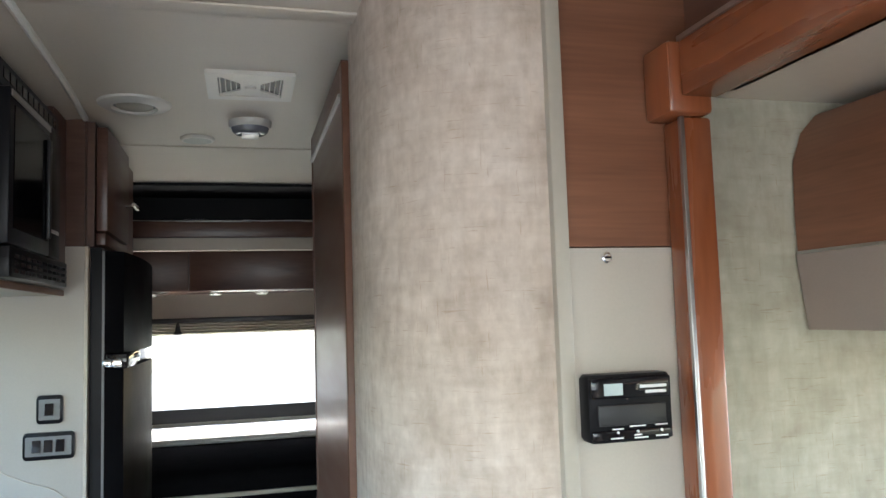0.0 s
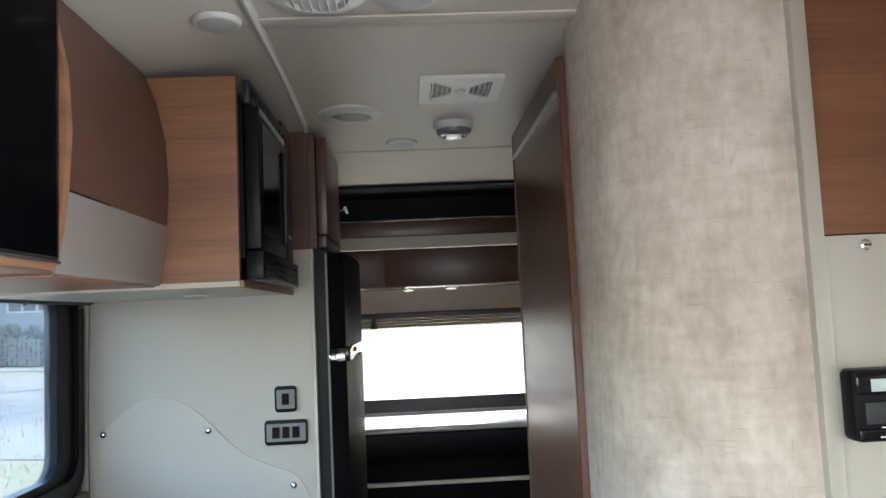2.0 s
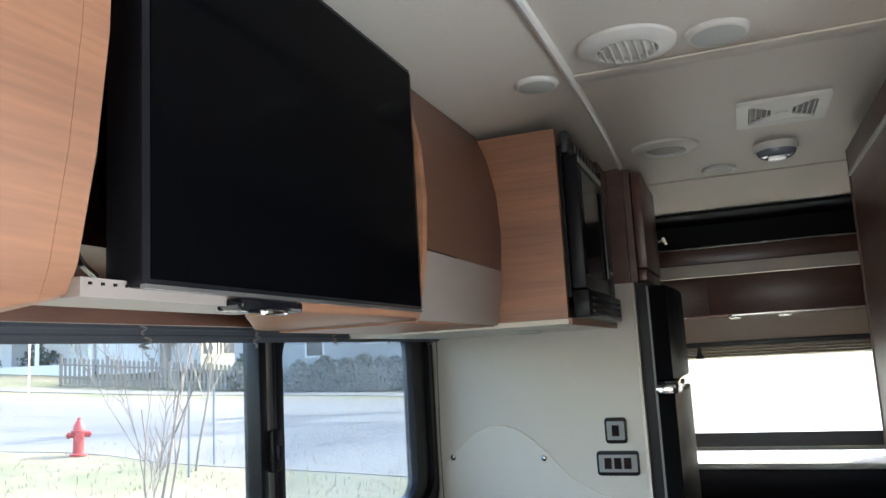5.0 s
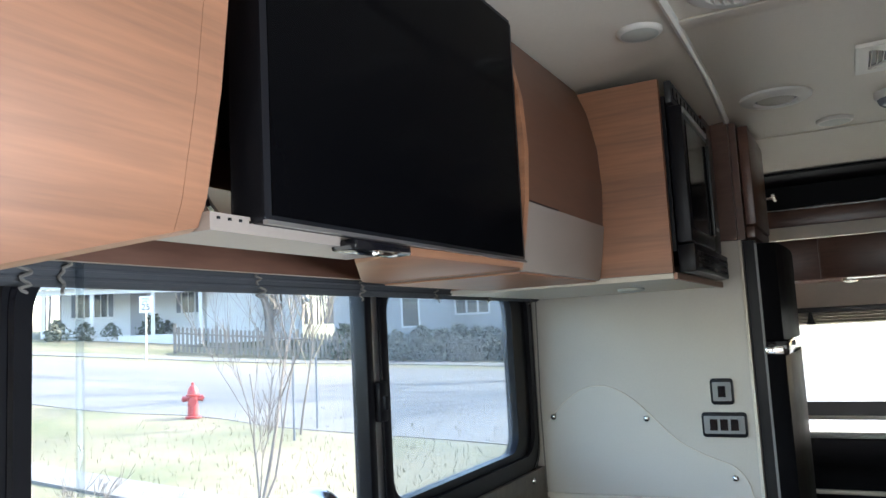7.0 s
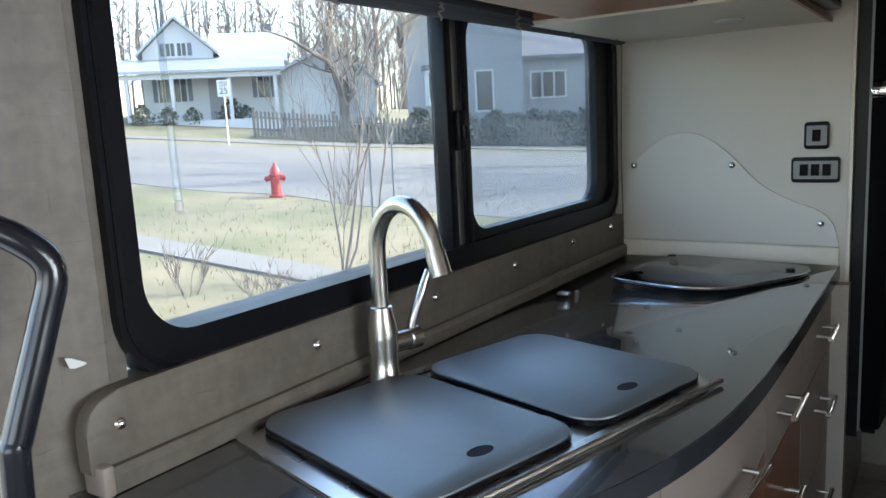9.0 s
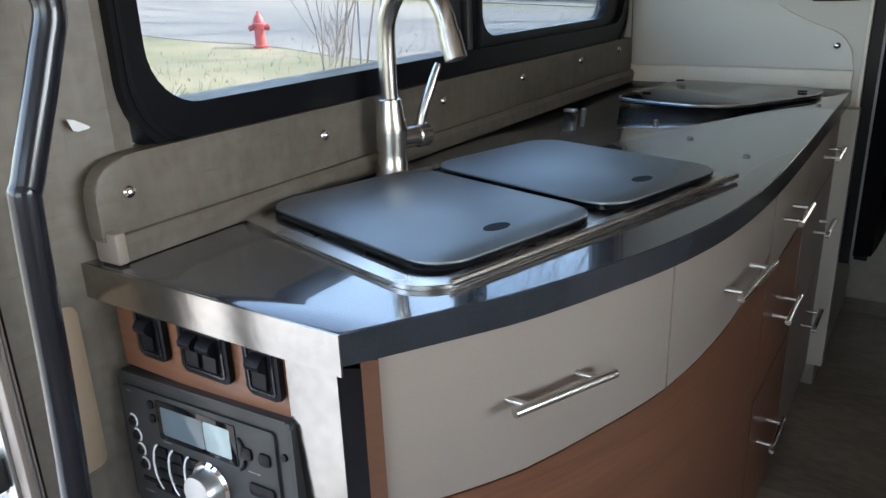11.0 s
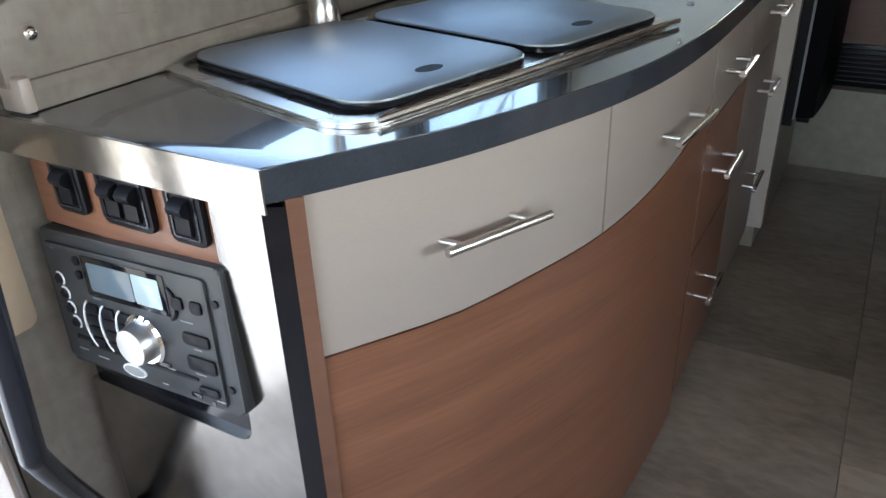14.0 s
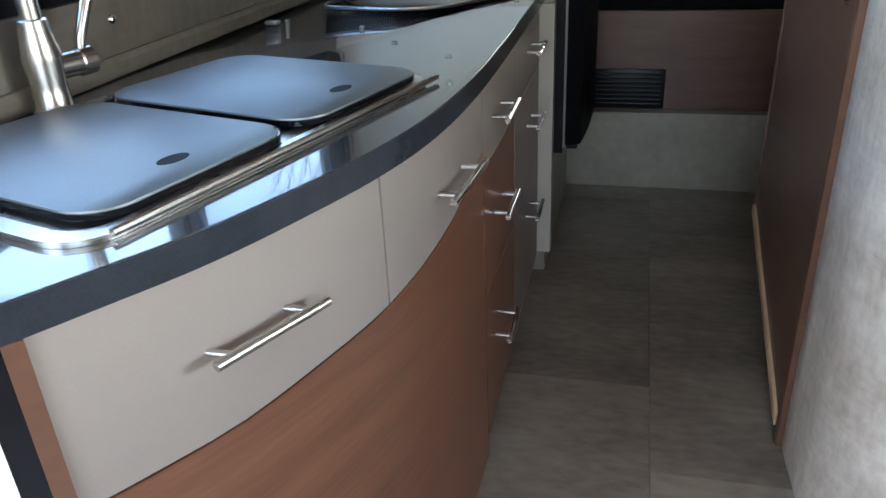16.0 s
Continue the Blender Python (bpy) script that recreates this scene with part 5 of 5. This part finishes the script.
def strip(p, e, nrm, a0, a1, b0, b1, lift, n=60):
    """A ribbon over the ground, along e from a0 to a1 and across nrm from b0 to b1."""
    bm = bmesh.new()
    rows = []
    for i in range(n + 1):
        a = a0 + (a1 - a0) * i / n
        row = []
        for k in range(5):
            b = b0 + (b1 - b0) * k / 4
            x, y = p[0] + e[0] * a + nrm[0] * b, p[1] + e[1] * a + nrm[1] * b
            row.append(bm.verts.new((x, y, ground_z(x) + lift)))
        rows.append(row)
    for r, s in zip(rows, rows[1:]):
        for k in range(4):
            bm.faces.new((r[k], s[k], s[k + 1], r[k + 1]))
    for r, s in zip(rows, rows[1:]):
        for k in (0, 4):
            u, w = bm.verts.new(r[k].co - Vector((0, 0, 0.12))), bm.verts.new(s[k].co - Vector((0, 0, 0.12)))
            bm.faces.new((r[k], s[k], w, u))
    return bm


NEAR = [(-32, 11.4), (-17, 11.4), (-13.1, 12.5), (-10.4, 12.2), (-6, 12.6), (6, 14)]
FAR = [(-33, 10.9), (-26, 16.8), (-21, 21.2), (-16.7, 25.2), (-10, 30), (6, 41)]


def loft(f0, f1, lift, n=60):
    """A ribbon between two shares of the way from the near kerb to the far one."""
    a, b = smooth_path([(x, y, 0) for x, y in NEAR], 12), smooth_path([(x, y, 0) for x, y in FAR], 12)
    bm = bmesh.new()
    rows = []
    for p, q in zip(a, b):
        row = []
        for k in range(9):
            v = p.lerp(q, f0 + (f1 - f0) * k / 8)
            row.append(bm.verts.new((v.x, v.y, ground_z(v.x) + lift + 0.012)))
        rows.append(row)
    for r, s in zip(rows, rows[1:]):
        for k in range(8):
            bm.faces.new((r[k], s[k], s[k + 1], r[k + 1]))
        for k in (0, 8):
            u, w = bm.verts.new(r[k].co - Vector((0, 0, 0.4))), bm.verts.new(s[k].co - Vector((0, 0, 0.4)))
            bm.faces.new((r[k], s[k], w, u))
    return bm


solo("road", loft(0.0, 1.0, 0.0), "road", "pale sun-bleached street", "road", kind="structure")
solo("pavement", loft(1.10, 1.20, 0.02), "road", "concrete pavement across the street", "pavement", kind="structure")
solo("pavement_walk", strip((-1.5, 6.9), (-1, 0.02), (0.02, 1), 0.0, 30, -0.35, 0.35, 0.04), "walk", "narrow concrete path across the lawn", "pavement", kind="structure")
solo("road_gravel_pad", strip((-1.1, -2.5), (-1, 0), (0, 1), 0, 3.0, 0, 4.6, 0.02, 8), "gravel", "pale gravel parking pad beside the doorway", "gravel", kind="structure")


def branch(bm, p, d, length, r, depth, rnd, sides=5, spread=0.6, kids=3, rise=0.15):
    d = Vector(d).normalized()
    pts, rad = [Vector(p)], [r]
    steps = 4
    for i in range(steps):
        d = (d + Vector((rnd.uniform(-1, 1), rnd.uniform(-1, 1), rnd.uniform(-0.4, 1) * 0.5)) * 0.16 + Vector((0, 0, rise * 0.3))).normalized()
        pts.append(pts[-1] + d * length / steps)
        rad.append(r * (1 - 0.45 * (i + 1) / steps))
    tube(pts, rad, sides, bm, caps=False)
    if depth <= 0:
        return
    for k in range(kids):
        t = rnd.uniform(0.35, 1.0)
        i = min(int(t * steps), steps - 1)
        q = pts[i].lerp(pts[i + 1], t * steps - i)
        nd = (d + Vector((rnd.uniform(-1, 1), rnd.uniform(-1, 1), rnd.uniform(-0.25, 0.7))) * spread * 1.5).normalized()
        branch(bm, q, nd, length * rnd.uniform(0.5, 0.78), max(rad[i] * 0.55, 0.004), depth - 1, rnd, 4 if depth < 3 else sides, spread, kids, rise)


def bare_tree(x, y, h, r, depth, seed, label, kids=3, lean=(0, 0), spread=0.6):
    rnd = random.Random(seed)
    z = ground_z(x) - 0.05
    t = thing("tree", label, "tree", (x, y, z))
    bm = bmesh.new()
    pts = [Vector((x + lean[0] * s * h + 0.03 * h * math.sin(3 * s + seed), y + lean[1] * s * h, z + h * 0.5 * s)) for s in (0, 0.25, 0.5, 0.75, 1.0)]
    tube(pts, [r, r * 0.88, r * 0.8, r * 0.72, r * 0.6], 9, bm)
    part("trunk", bm, "bark", t)
    bm = bmesh.new()
    for k in range(kids + 2):
        a = 2 * math.pi * k / (kids + 2) + rnd.uniform(-0.4, 0.4)
        q = pts[2].lerp(pts[4], rnd.uniform(0, 1))
        branch(bm, q, (math.cos(a) * spread, math.sin(a) * spread, 0.8), h * rnd.uniform(0.35, 0.55), r * 0.45, depth, rnd, 5, spread, kids)
    part("crown", bm, "bark" if r > 0.06 else "twig", t, "bare leafless crown")
    return t


def on_ray(slope_y, s, off=0.0):
    """A place at s metres out along -x in the direction seen through the window."""
    return (-0.15 - s, 0.09 + s * slope_y)


# hydrant
hx, hy = on_ray(0.952, 12.8)
hz = ground_z(hx) + 0.01
hyd = thing("fire_hydrant", "red cast fire hydrant at the kerb", "fire hydrant", (hx, hy, hz))
part("barrel", lathe([(0.17, 0), (0.17, 0.04), (0.115, 0.05), (0.11, 0.46), (0.15, 0.47), (0.15, 0.51), (0.12, 0.52), (0.11, 0.60), (0.07, 0.68), (0.03, 0.71), (0.03, 0.76), (0.01, 0.77)], (hx, hy, hz), "z", 20), "hydrant", hyd)
for sx, sy in ((0.7, 0.71), (-0.7, -0.71)):
    d = Vector((sx, sy, 0))
    c = Vector((hx, hy, hz + 0.42))
    part("side_cap", tube([c + d * 0.09, c + d * 0.17, c + d * 0.172, c + d * 0.215, c + d * 0.217, c + d * 0.24], [0.055, 0.055, 0.07, 0.07, 0.028, 0.028], 12), "hydrant", hyd)
part("front_cap", tube([Vector((hx, hy, hz + 0.36)) + Vector((0.7, -0.7, 0)) * a for a in (0.09, 0.16, 0.162, 0.215)], [0.07, 0.07, 0.09, 0.09], 14), "hydrant", hyd)

# speed sign
sx_, sy_ = on_ray(0.856, 23.0)
sz = ground_z(sx_)
sg = thing("speed_sign", "white speed limit sign on a steel post", "road sign", (sx_, sy_, sz))
part("post", tube([(sx_, sy_, sz - 0.1), (sx_, sy_, sz + 2.40)], 0.03, 6), "alu", sg)
face = Matrix.Translation((sx_, sy_, sz + 2.1)) @ Matrix.Rotation(math.atan2(0.66, 0.75) + 0.0, 4, "Z")
part("plate", moved(box(-0.23, 0.23, -0.06, -0.045, -0.31, 0.31, 0.01), face), "sign", sg)
words("number", "25", 0.32, face @ Matrix.Translation((0, -0.066, -0.10)) @ Matrix.Rotation(radians(90), 4, "X"), "black", sg)
words("word", "SPEED", 0.12, face @ Matrix.Translation((0, -0.066, 0.21)) @ Matrix.Rotation(radians(90), 4, "X"), "black", sg)
words("word", "LIMIT", 0.12, face @ Matrix.Translation((0, -0.066, 0.10)) @ Matrix.Rotation(radians(90), 4, "X"), "black", sg)

# white house
LX, LY = on_ray(0.68, 32.0)
HM = Matrix.Translation((LX, LY, ground_z(LX) - 0.6)) @ Matrix.Rotation(math.atan2(0.714, 0.70), 4, "Z")
hs = thing("house", "white clapboard house with a metal roof and front porch", "house", HM.translation)


def hp(name, bm, m, label="", parent=None):
    return part(name, moved(bm, HM), m, parent or hs, label)


hp("wall", box(0.4, 7.0, 1.9, 9.5, 0, 3.4), "siding", "white clapboard ground floor")
gable = [(0.5, 3.3), (3.8, 3.3), (3.8, 3.95), (2.12, 5.45), (0.5, 3.95)]
hp("gable_wall", prism(gable, "y", 2.0, 9.4), "siding")
hp("gable_roof", prism([(0.2, 3.72), (2.12, 5.50), (4.1, 3.72), (4.1, 3.86), (2.12, 5.66), (0.2, 3.86)], "y", 1.7, 9.6), "metalroof", "pale metal gable roof")
hp("main_roof", prism([(1.8, 3.35), (5.5, 5.2), (9.6, 3.35), (9.6, 3.20), (1.8, 3.20)], "x", 3.4, 7.4), "metalroof", "pale metal main roof")
hp("porch_roof", prism([(-0.5, 2.75), (2.0, 3.5), (2.0, 3.62), (-0.5, 2.88)], "x", -0.5, 7.2), "metalroof", "pale metal porch roof")
hp("porch_floor", box(-0.2, 6.9, -0.3, 1.9, 0, 0.55), "siding")
hp("porch_beam", box(-0.3, 7.0, -0.32, -0.12, 2.5, 2.74), "siding")
for x in (0.0, 2.0, 4.6, 6.7):
    hp("porch_post", box(x - 0.08, x + 0.08, -0.3, -0.14, 0.55, 2.5), "siding")
wing = [(7.0, 0), (11.6, 0), (11.6, 2.15), (9.6, 3.9), (7.0, 2.75)]
hp("wing_wall", prism(wing, "y", 1.0, 8.0), "siding", "bright white gabled wing")
hp("wing_roof", prism([(6.7, 2.62), (9.6, 3.92), (11.95, 1.86), (11.95, 2.02), (9.6, 4.1), (6.7, 2.78)], "y", 0.7, 8.3), "metalroof")
for x0, x1, z0, z1, y in ((1.12, 1.70, 1.55, 2.70, 1.9), (1.85, 2.40, 1.55, 2.70, 1.9), (5.85, 6.4, 1.6, 2.6, 1.9), (1.62, 2.02, 3.75, 4.35, 2.0), (2.15, 2.55, 3.75, 4.35, 2.0), (9.7, 10.25, 1.5, 2.3, 1.0)):
    wnd = hp("window", ring(rrect(x0 - 0.07, x1 + 0.07, z0 - 0.07, z1 + 0.07, 0.01, 1), rrect(x0, x1, z0, z1, 0.01, 1), "y", y - 0.06, y), "siding")
    hp("pane", box(x0, x1, y - 0.03, y - 0.01, z0, z1), "house_glass", "", wnd)
    hp("muntin", box((x0 + x1) / 2 - 0.02, (x0 + x1) / 2 + 0.02, y - 0.045, y - 0.031, z0, z1), "siding", "", wnd)
for x0, z0, z1, y in ((0.84, 1.55, 2.70, 1.88), (2.48, 1.55, 2.70, 1.88), (5.57, 1.6, 2.6, 1.88), (6.48, 1.6, 2.6, 1.88), (1.34, 3.75, 4.35, 1.98), (2.63, 3.75, 4.35, 1.98)):
    hp("shutter", box(x0, x0 + 0.2, y - 0.03, y, z0, z1), "shutter")
hp("door", box(3.45, 4.2, 1.86, 1.9, 0.55, 2.6), "siding2", "pale front door")
hp("chimney", box(6.2, 6.7, 6.0, 6.5, 4.4, 5.7), "shingle")

# grey house further along
LX2, LY2 = on_ray(1.36, 20.5)
HM2 = Matrix.Translation((LX2, LY2, ground_z(LX2) + 0.3)) @ Matrix.Rotation(math.atan2(0.59, 0.81), 4, "Z")
h2 = thing("house", "grey clapboard two-storey house behind hedges", "house", HM2.translation)


def hq(name, bm, m, label="", parent=None):
    return part(name, moved(bm, HM2), m, parent or h2, label)


hq("wall", box(0, 5.2, 0, 9, 0, 4.7), "siding2")
hq("roof", prism([(-0.4, 4.6), (2.6, 6.3), (5.6, 4.6), (5.6, 4.8), (2.6, 6.55), (-0.4, 4.8)], "y", -0.3, 9.3), "shingle")
hq("gable", prism([(0, 4.7), (5.2, 4.7), (2.6, 6.2)], "y", 0.02, 8.9), "siding2")
hq("wing_wall", box(5.2, 15.0, 1.2, 8, 0, 3.2), "siding2")
hq("wing_roof", prism([(0.8, 3.1), (4.6, 4.8), (8.4, 3.1), (8.4, 3.25), (4.6, 5.0), (0.8, 3.25)], "x", 5.0, 15.4), "shingle")
bay = hq("bay_window", prism([(0.80, 0.0), (0.95, -0.45), (1.55, -0.45), (1.7, 0.0)], "z", 1.2, 2.75), "siding")
hq("bay_pane", box(0.99, 1.22, -0.47, -0.452, 1.5, 2.6), "house_glass", "", bay)
hq("bay_pane", box(1.28, 1.51, -0.47, -0.452, 1.5, 2.6), "house_glass", "", bay)
hq("bay_roof", prism([(0.65, 0.1), (0.85, -0.6), (1.65, -0.6), (1.85, 0.1)], "z", 2.75, 2.95), "shingle")
for x0, x1, z0, z1, y in ((1.5, 2.3, 3.4, 4.4, 0.0), (3.1, 3.8, 0.9, 2.6, 0.0), (5.75, 6.20, 1.4, 2.5, 1.2), (6.30, 6.75, 1.4, 2.5, 1.2), (6.85, 7.30, 1.4, 2.5, 1.2)):
    wnd = hq("window", ring(rrect(x0 - 0.08, x1 + 0.08, z0 - 0.08, z1 + 0.08, 0.01, 1), rrect(x0, x1, z0, z1, 0.01, 1), "y", y - 0.06, y), "siding")
    hq("pane", box(x0, x1, y - 0.03, y - 0.01, z0, z1), "house_glass", "", wnd)

# picket fence
F0, F1 = Vector(on_ray(0.914, 24.6)), Vector(on_ray(2.1, 14.6))
fn = thing("fence", "weathered wooden picket fence along the far pavement", "fence", (F0.x, F0.y, ground_z(F0.x)))
fd = (F1 - F0).normalized()
ang = math.atan2(fd.y, fd.x)
nn = 78
for i in range(nn + 1):
    q = F0.lerp(F1, i / nn)
    z = ground_z(q.x)
    m = Matrix.Translation((q.x, q.y, z)) @ Matrix.Rotation(ang, 4, "Z")
    if i % 10 == 0:
        part("post", moved(box(-0.06, 0.06, 0.03, 0.13, -0.1, 1.25), m), "fence", fn)
    part("picket", moved(prism([(-0.05, 0.08), (0.05, 0.08), (0.05, 1.05), (0, 1.14), (-0.05, 1.05)], "y", -0.02, 0.0), m), "fence", fn)
for h in (0.35, 0.85):
    pts = [F0.lerp(F1, i / 12) for i in range(13)]
    part("rail", tube([(q.x, q.y, ground_z(q.x) + h) for q in pts], 0.035, 4), "fence", fn)

# trees


def forked_tree(x, y, seed):
    """A street tree that forks low: one limb sweeps over the road, another bends up like a bow."""
    rnd = random.Random(seed)
    z = ground_z(x) - 0.05
    t = thing("tree", "large bare street tree forking low into heavy limbs", "tree", (x, y, z))
    bm = bmesh.new()
    tube(smooth_path([(x, y - 0.1, z), (x, y, z + 0.9), (x, y, z + 1.75)], 4), [0.30, 0.28, 0.26, 0.25, 0.24, 0.24, 0.24, 0.25, 0.26], 10, bm)
    part("trunk", bm, "bark", t)
    limbs = [[(0, 0, 1.6), (0.1, -0.5, 2.4), (0.2, -1.0, 3.2), (0.2, -2.2, 3.7), (0.3, -3.7, 4.2), (0.4, -5.4, 4.5)],
             [(0, -0.9, 3.0), (-0.1, -0.8, 4.2), (0.1, -0.6, 5.8), (0, -0.9, 7.6), (0, -0.7, 9.6)],
             [(0, 0, 1.5), (0, 0.55, 1.75), (0, 0.95, 2.2), (0.1, 1.15, 3.2), (0, 1.2, 5.0), (0.1, 1.6, 7.2), (0, 1.5, 9.4)]]
    for k, lm in enumerate(limbs):
        pts = smooth_path([(x + a, y + b, z + c) for a, b, c in lm], 4)
        rad = [0.20 * (1 - 0.85 * i / (len(pts) - 1)) for i in range(len(pts))]
        bm = bmesh.new()
        tube(pts, rad, 8, bm)
        for i in range(4, len(pts), 2):
            for _ in range(2):
                a = rnd.uniform(0, 2 * math.pi)
                branch(bm, pts[i], (math.cos(a) * 0.7, math.sin(a) * 0.7, rnd.uniform(0.1, 0.9)), rnd.uniform(1.6, 3.0), max(0.02, rad[i] * 0.4), 3, rnd, 4, 0.6, 3)
        part("limb", bm, "bark", t, "bare twiggy limb")
    return t


forked_tree(*on_ray(1.15, 25.4), 21)
bare_tree(*on_ray(1.25, 9.3), 4.2, 0.024, 3, 5, "thin young bare sapling with pale twigs", 4, (0.02, 0.02), 0.5)
bx_, by_ = on_ray(1.112, 6.2)
bm = bmesh.new()
rb_ = random.Random(17)
for dx, dy, ln, rr in ((0.0, 0.28, 2.1, 0.024), (-0.12, 0.10, 1.7, 0.016), (0.1, 0.42, 1.9, 0.017), (0.05, -0.12, 0.8, 0.010)):
    branch(bm, (bx_, by_, ground_z(bx_) - 0.03), (dx, dy, 1.0), ln, rr, 3, rb_, 6, 0.5, 4, 0.25)
solo("sapling", bm, "bark", "leaning multi-stemmed bare sapling by the concrete path", "sapling")
# Trees added off to the side only to cast shadows over the road.
bare_tree(-9.0, 25.5, 12.0, 0.26, 4, 52, "bare tree added to cast shade over the road", 4)
bare_tree(-3.0, 27.0, 13.0, 0.30, 4, 54, "bare tree added to cast shade over the road", 4)
bare_tree(*on_ray(0.60, 44.0), 15.0, 0.30, 4, 33, "tall bare tree behind the white house", 4)
bare_tree(*on_ray(1.25, 40.0), 16.0, 0.33, 4, 37, "tall bare tree between the houses", 4)
bare_tree(*on_ray(1.40, 33.0), 14.0, 0.28, 4, 39, "bare tree beside the grey house", 4)
for st in (on_ray(1.215, 9.1), on_ray(1.29, 9.55)):
    solo("tree_stake", tube([(st[0], st[1], ground_z(st[0]) - 0.1), (st[0] + 0.02, st[1], ground_z(st[0]) + 1.5)], 0.022, 7), "shutter", "dark wooden stake beside the sapling", "stake", "tree stakes")
bm = bmesh.new()
rw_ = random.Random(12)
for i in range(430):
    s, k = rw_.uniform(48, 90), rw_.uniform(0.25, 2.4)
    x, y = on_ray(k, s)
    h = rw_.uniform(9, 17)
    z = ground_z(x)
    tube([(x, y, z), (x + rw_.uniform(-0.4, 0.4), y, z + h * 0.5), (x + rw_.uniform(-1, 1), y + rw_.uniform(-1, 1), z + h)], [0.16, 0.11, 0.02], 4, bm, False)
    for b in range(20):
        t = rw_.uniform(0.25, 0.95)
        p = Vector((x, y, z + h * t))
        d = Vector((rw_.uniform(-1, 1), rw_.uniform(-1, 1), rw_.uniform(0.2, 1.0)))
        tube([p, p + d * h * 0.10, p + d * h * 0.19 + Vector((0, 0, 0.4))], [0.055, 0.03, 0.012], 3, bm, False)
solo("backdrop_woods", bm, "farwood", "grey-brown bare winter woods in the distance", "woods", kind="stuff")


def shrub(x, y, h, seed, evergreen):
    rnd = random.Random(seed)
    z = ground_z(x)
    bm = bmesh.new()
    if evergreen:
        for i in range(420):
            a, u = rnd.uniform(0, 2 * math.pi), rnd.random() ** 0.5
            hh = rnd.uniform(0.05, 1) * h
            rr = u * h * 0.6 * math.sin(math.pi * min(0.95, 0.25 + 0.7 * hh / h))
            p = Vector((x + rr * math.cos(a), y + rr * math.sin(a), z + hh))
            v = [p + Vector((rnd.uniform(-1, 1), rnd.uniform(-1, 1), rnd.uniform(-1, 1))) * 0.11 * h for _ in range(3)]
            bm.faces.new([bm.verts.new(q) for q in v])
        return solo("shrub", bm, "shrub", "rounded dark evergreen shrub", "shrub", "evergreen shrubs", smooth=False)
    for i in range(10):
        a = rnd.uniform(0, 2 * math.pi)
        branch(bm, (x + 0.1 * math.cos(a), y + 0.1 * math.sin(a), z), (0.5 * math.cos(a), 0.5 * math.sin(a), 1), h * rnd.uniform(0.5, 0.9), 0.005, 2, rnd, 4, 0.5, 3)
    return solo("shrub", bm, "bark", "leafless twiggy shrub in the lawn", "shrub", "bare shrubs")


for i, (k, s, h) in enumerate(((0.746, 7.2, 0.55), (0.90, 6.2, 0.34), (1.0, 5.9, 0.28), (0.62, 6.4, 0.25))):
    x, y = on_ray(k, s)
    shrub(x, y, h, 50 + i, False)
for i, (k, s, h) in enumerate(((0.70, 30.5, 0.9), (0.745, 30.3, 0.8), (0.79, 30.0, 0.8), (0.87, 29.5, 1.2), (0.90, 29.6, 0.9), (1.40, 19.4, 1.5), (1.62, 17.4, 1.3), (1.74, 16.8, 1.5), (1.85, 16.2, 1.4), (1.96, 15.7, 1.6), (2.07, 15.2, 1.5), (2.18, 14.8, 1.5), (2.3, 14.4, 1.6))):
    x, y = on_ray(k, s)
    shrub(x, y, h, 70 + i, True)
bm = bmesh.new()
rt = random.Random(31)
for i in range(5200):
    s, k = rt.uniform(3.2, 13.5), rt.uniform(0.45, 2.6)
    x, y = on_ray(k, s)
    z = ground_z(x)
    h = rt.uniform(0.03, 0.11)
    a = rt.uniform(0, math.pi)
    w = 0.008
    lean = Vector((rt.uniform(-0.04, 0.04), rt.uniform(-0.04, 0.04), h))
    p = Vector((x, y, z - 0.01))
    bm.faces.new([bm.verts.new(p + Vector((w * math.cos(a), w * math.sin(a), 0))), bm.verts.new(p - Vector((w * math.cos(a), w * math.sin(a), 0))), bm.verts.new(p + lean)])
solo("lawn_tufts", bm, "grass", "scattered dry grass blades", "grass", kind="stuff", smooth=False)

# ---- floor tiles ----
TW, TL = 0.457, 0.610
tile = box(0.0006, TW - 0.0006, 0.0006, TL - 0.0006, -0.004, 0.0)
me = bpy.data.meshes.new("floor_tile")
bmesh.ops.bevel(tile, geom=[e for e in tile.edges if all(v.co.z > -0.001 for v in e.verts)], offset=0.0006, segments=1, affect="EDGES")
bmesh.ops.recalc_face_normals(tile, faces=tile.faces)
tile.to_mesh(me)
tile.free()
tm = M["floor"].copy()
tm.name = "slate_vinyl_tile_piece"
n, l = tm.node_tree.nodes, tm.node_tree.links
oi, add = n.new("ShaderNodeObjectInfo"), n.new("ShaderNodeVectorMath")
add.operation = "ADD"
mul = n.new("ShaderNodeVectorMath")
mul.operation = "SCALE"
mul.inputs["Scale"].default_value = 9.0
comb = n.new("ShaderNodeCombineXYZ")
for k in ("X", "Y", "Z"):
    l.new(oi.outputs["Random"], comb.inputs[k])
l.new(comb.outputs["Vector"], mul.inputs[0])
l.new(n["Mapping"].outputs["Vector"], add.inputs[0])
l.new(mul.outputs["Vector"], add.inputs[1])
for nz in [x for x in n if x.bl_idname == "ShaderNodeTexNoise"]:
    l.new(add.outputs["Vector"], nz.inputs["Vector"])
me.materials.append(tm)
for i in range(-3, 4):
    for j in range(-6, 4):
        x = -0.069 + i * TW
        y = 1.48 + (j + 0.5 * (i % 2)) * TL * 1.0
        if x + TW < -1.03 or x > 0.9 or y < -2.2 or y > 3.10:
            continue
        o = new("tile", me)
        o.location = (x, y, 0)
        o.parent = floor
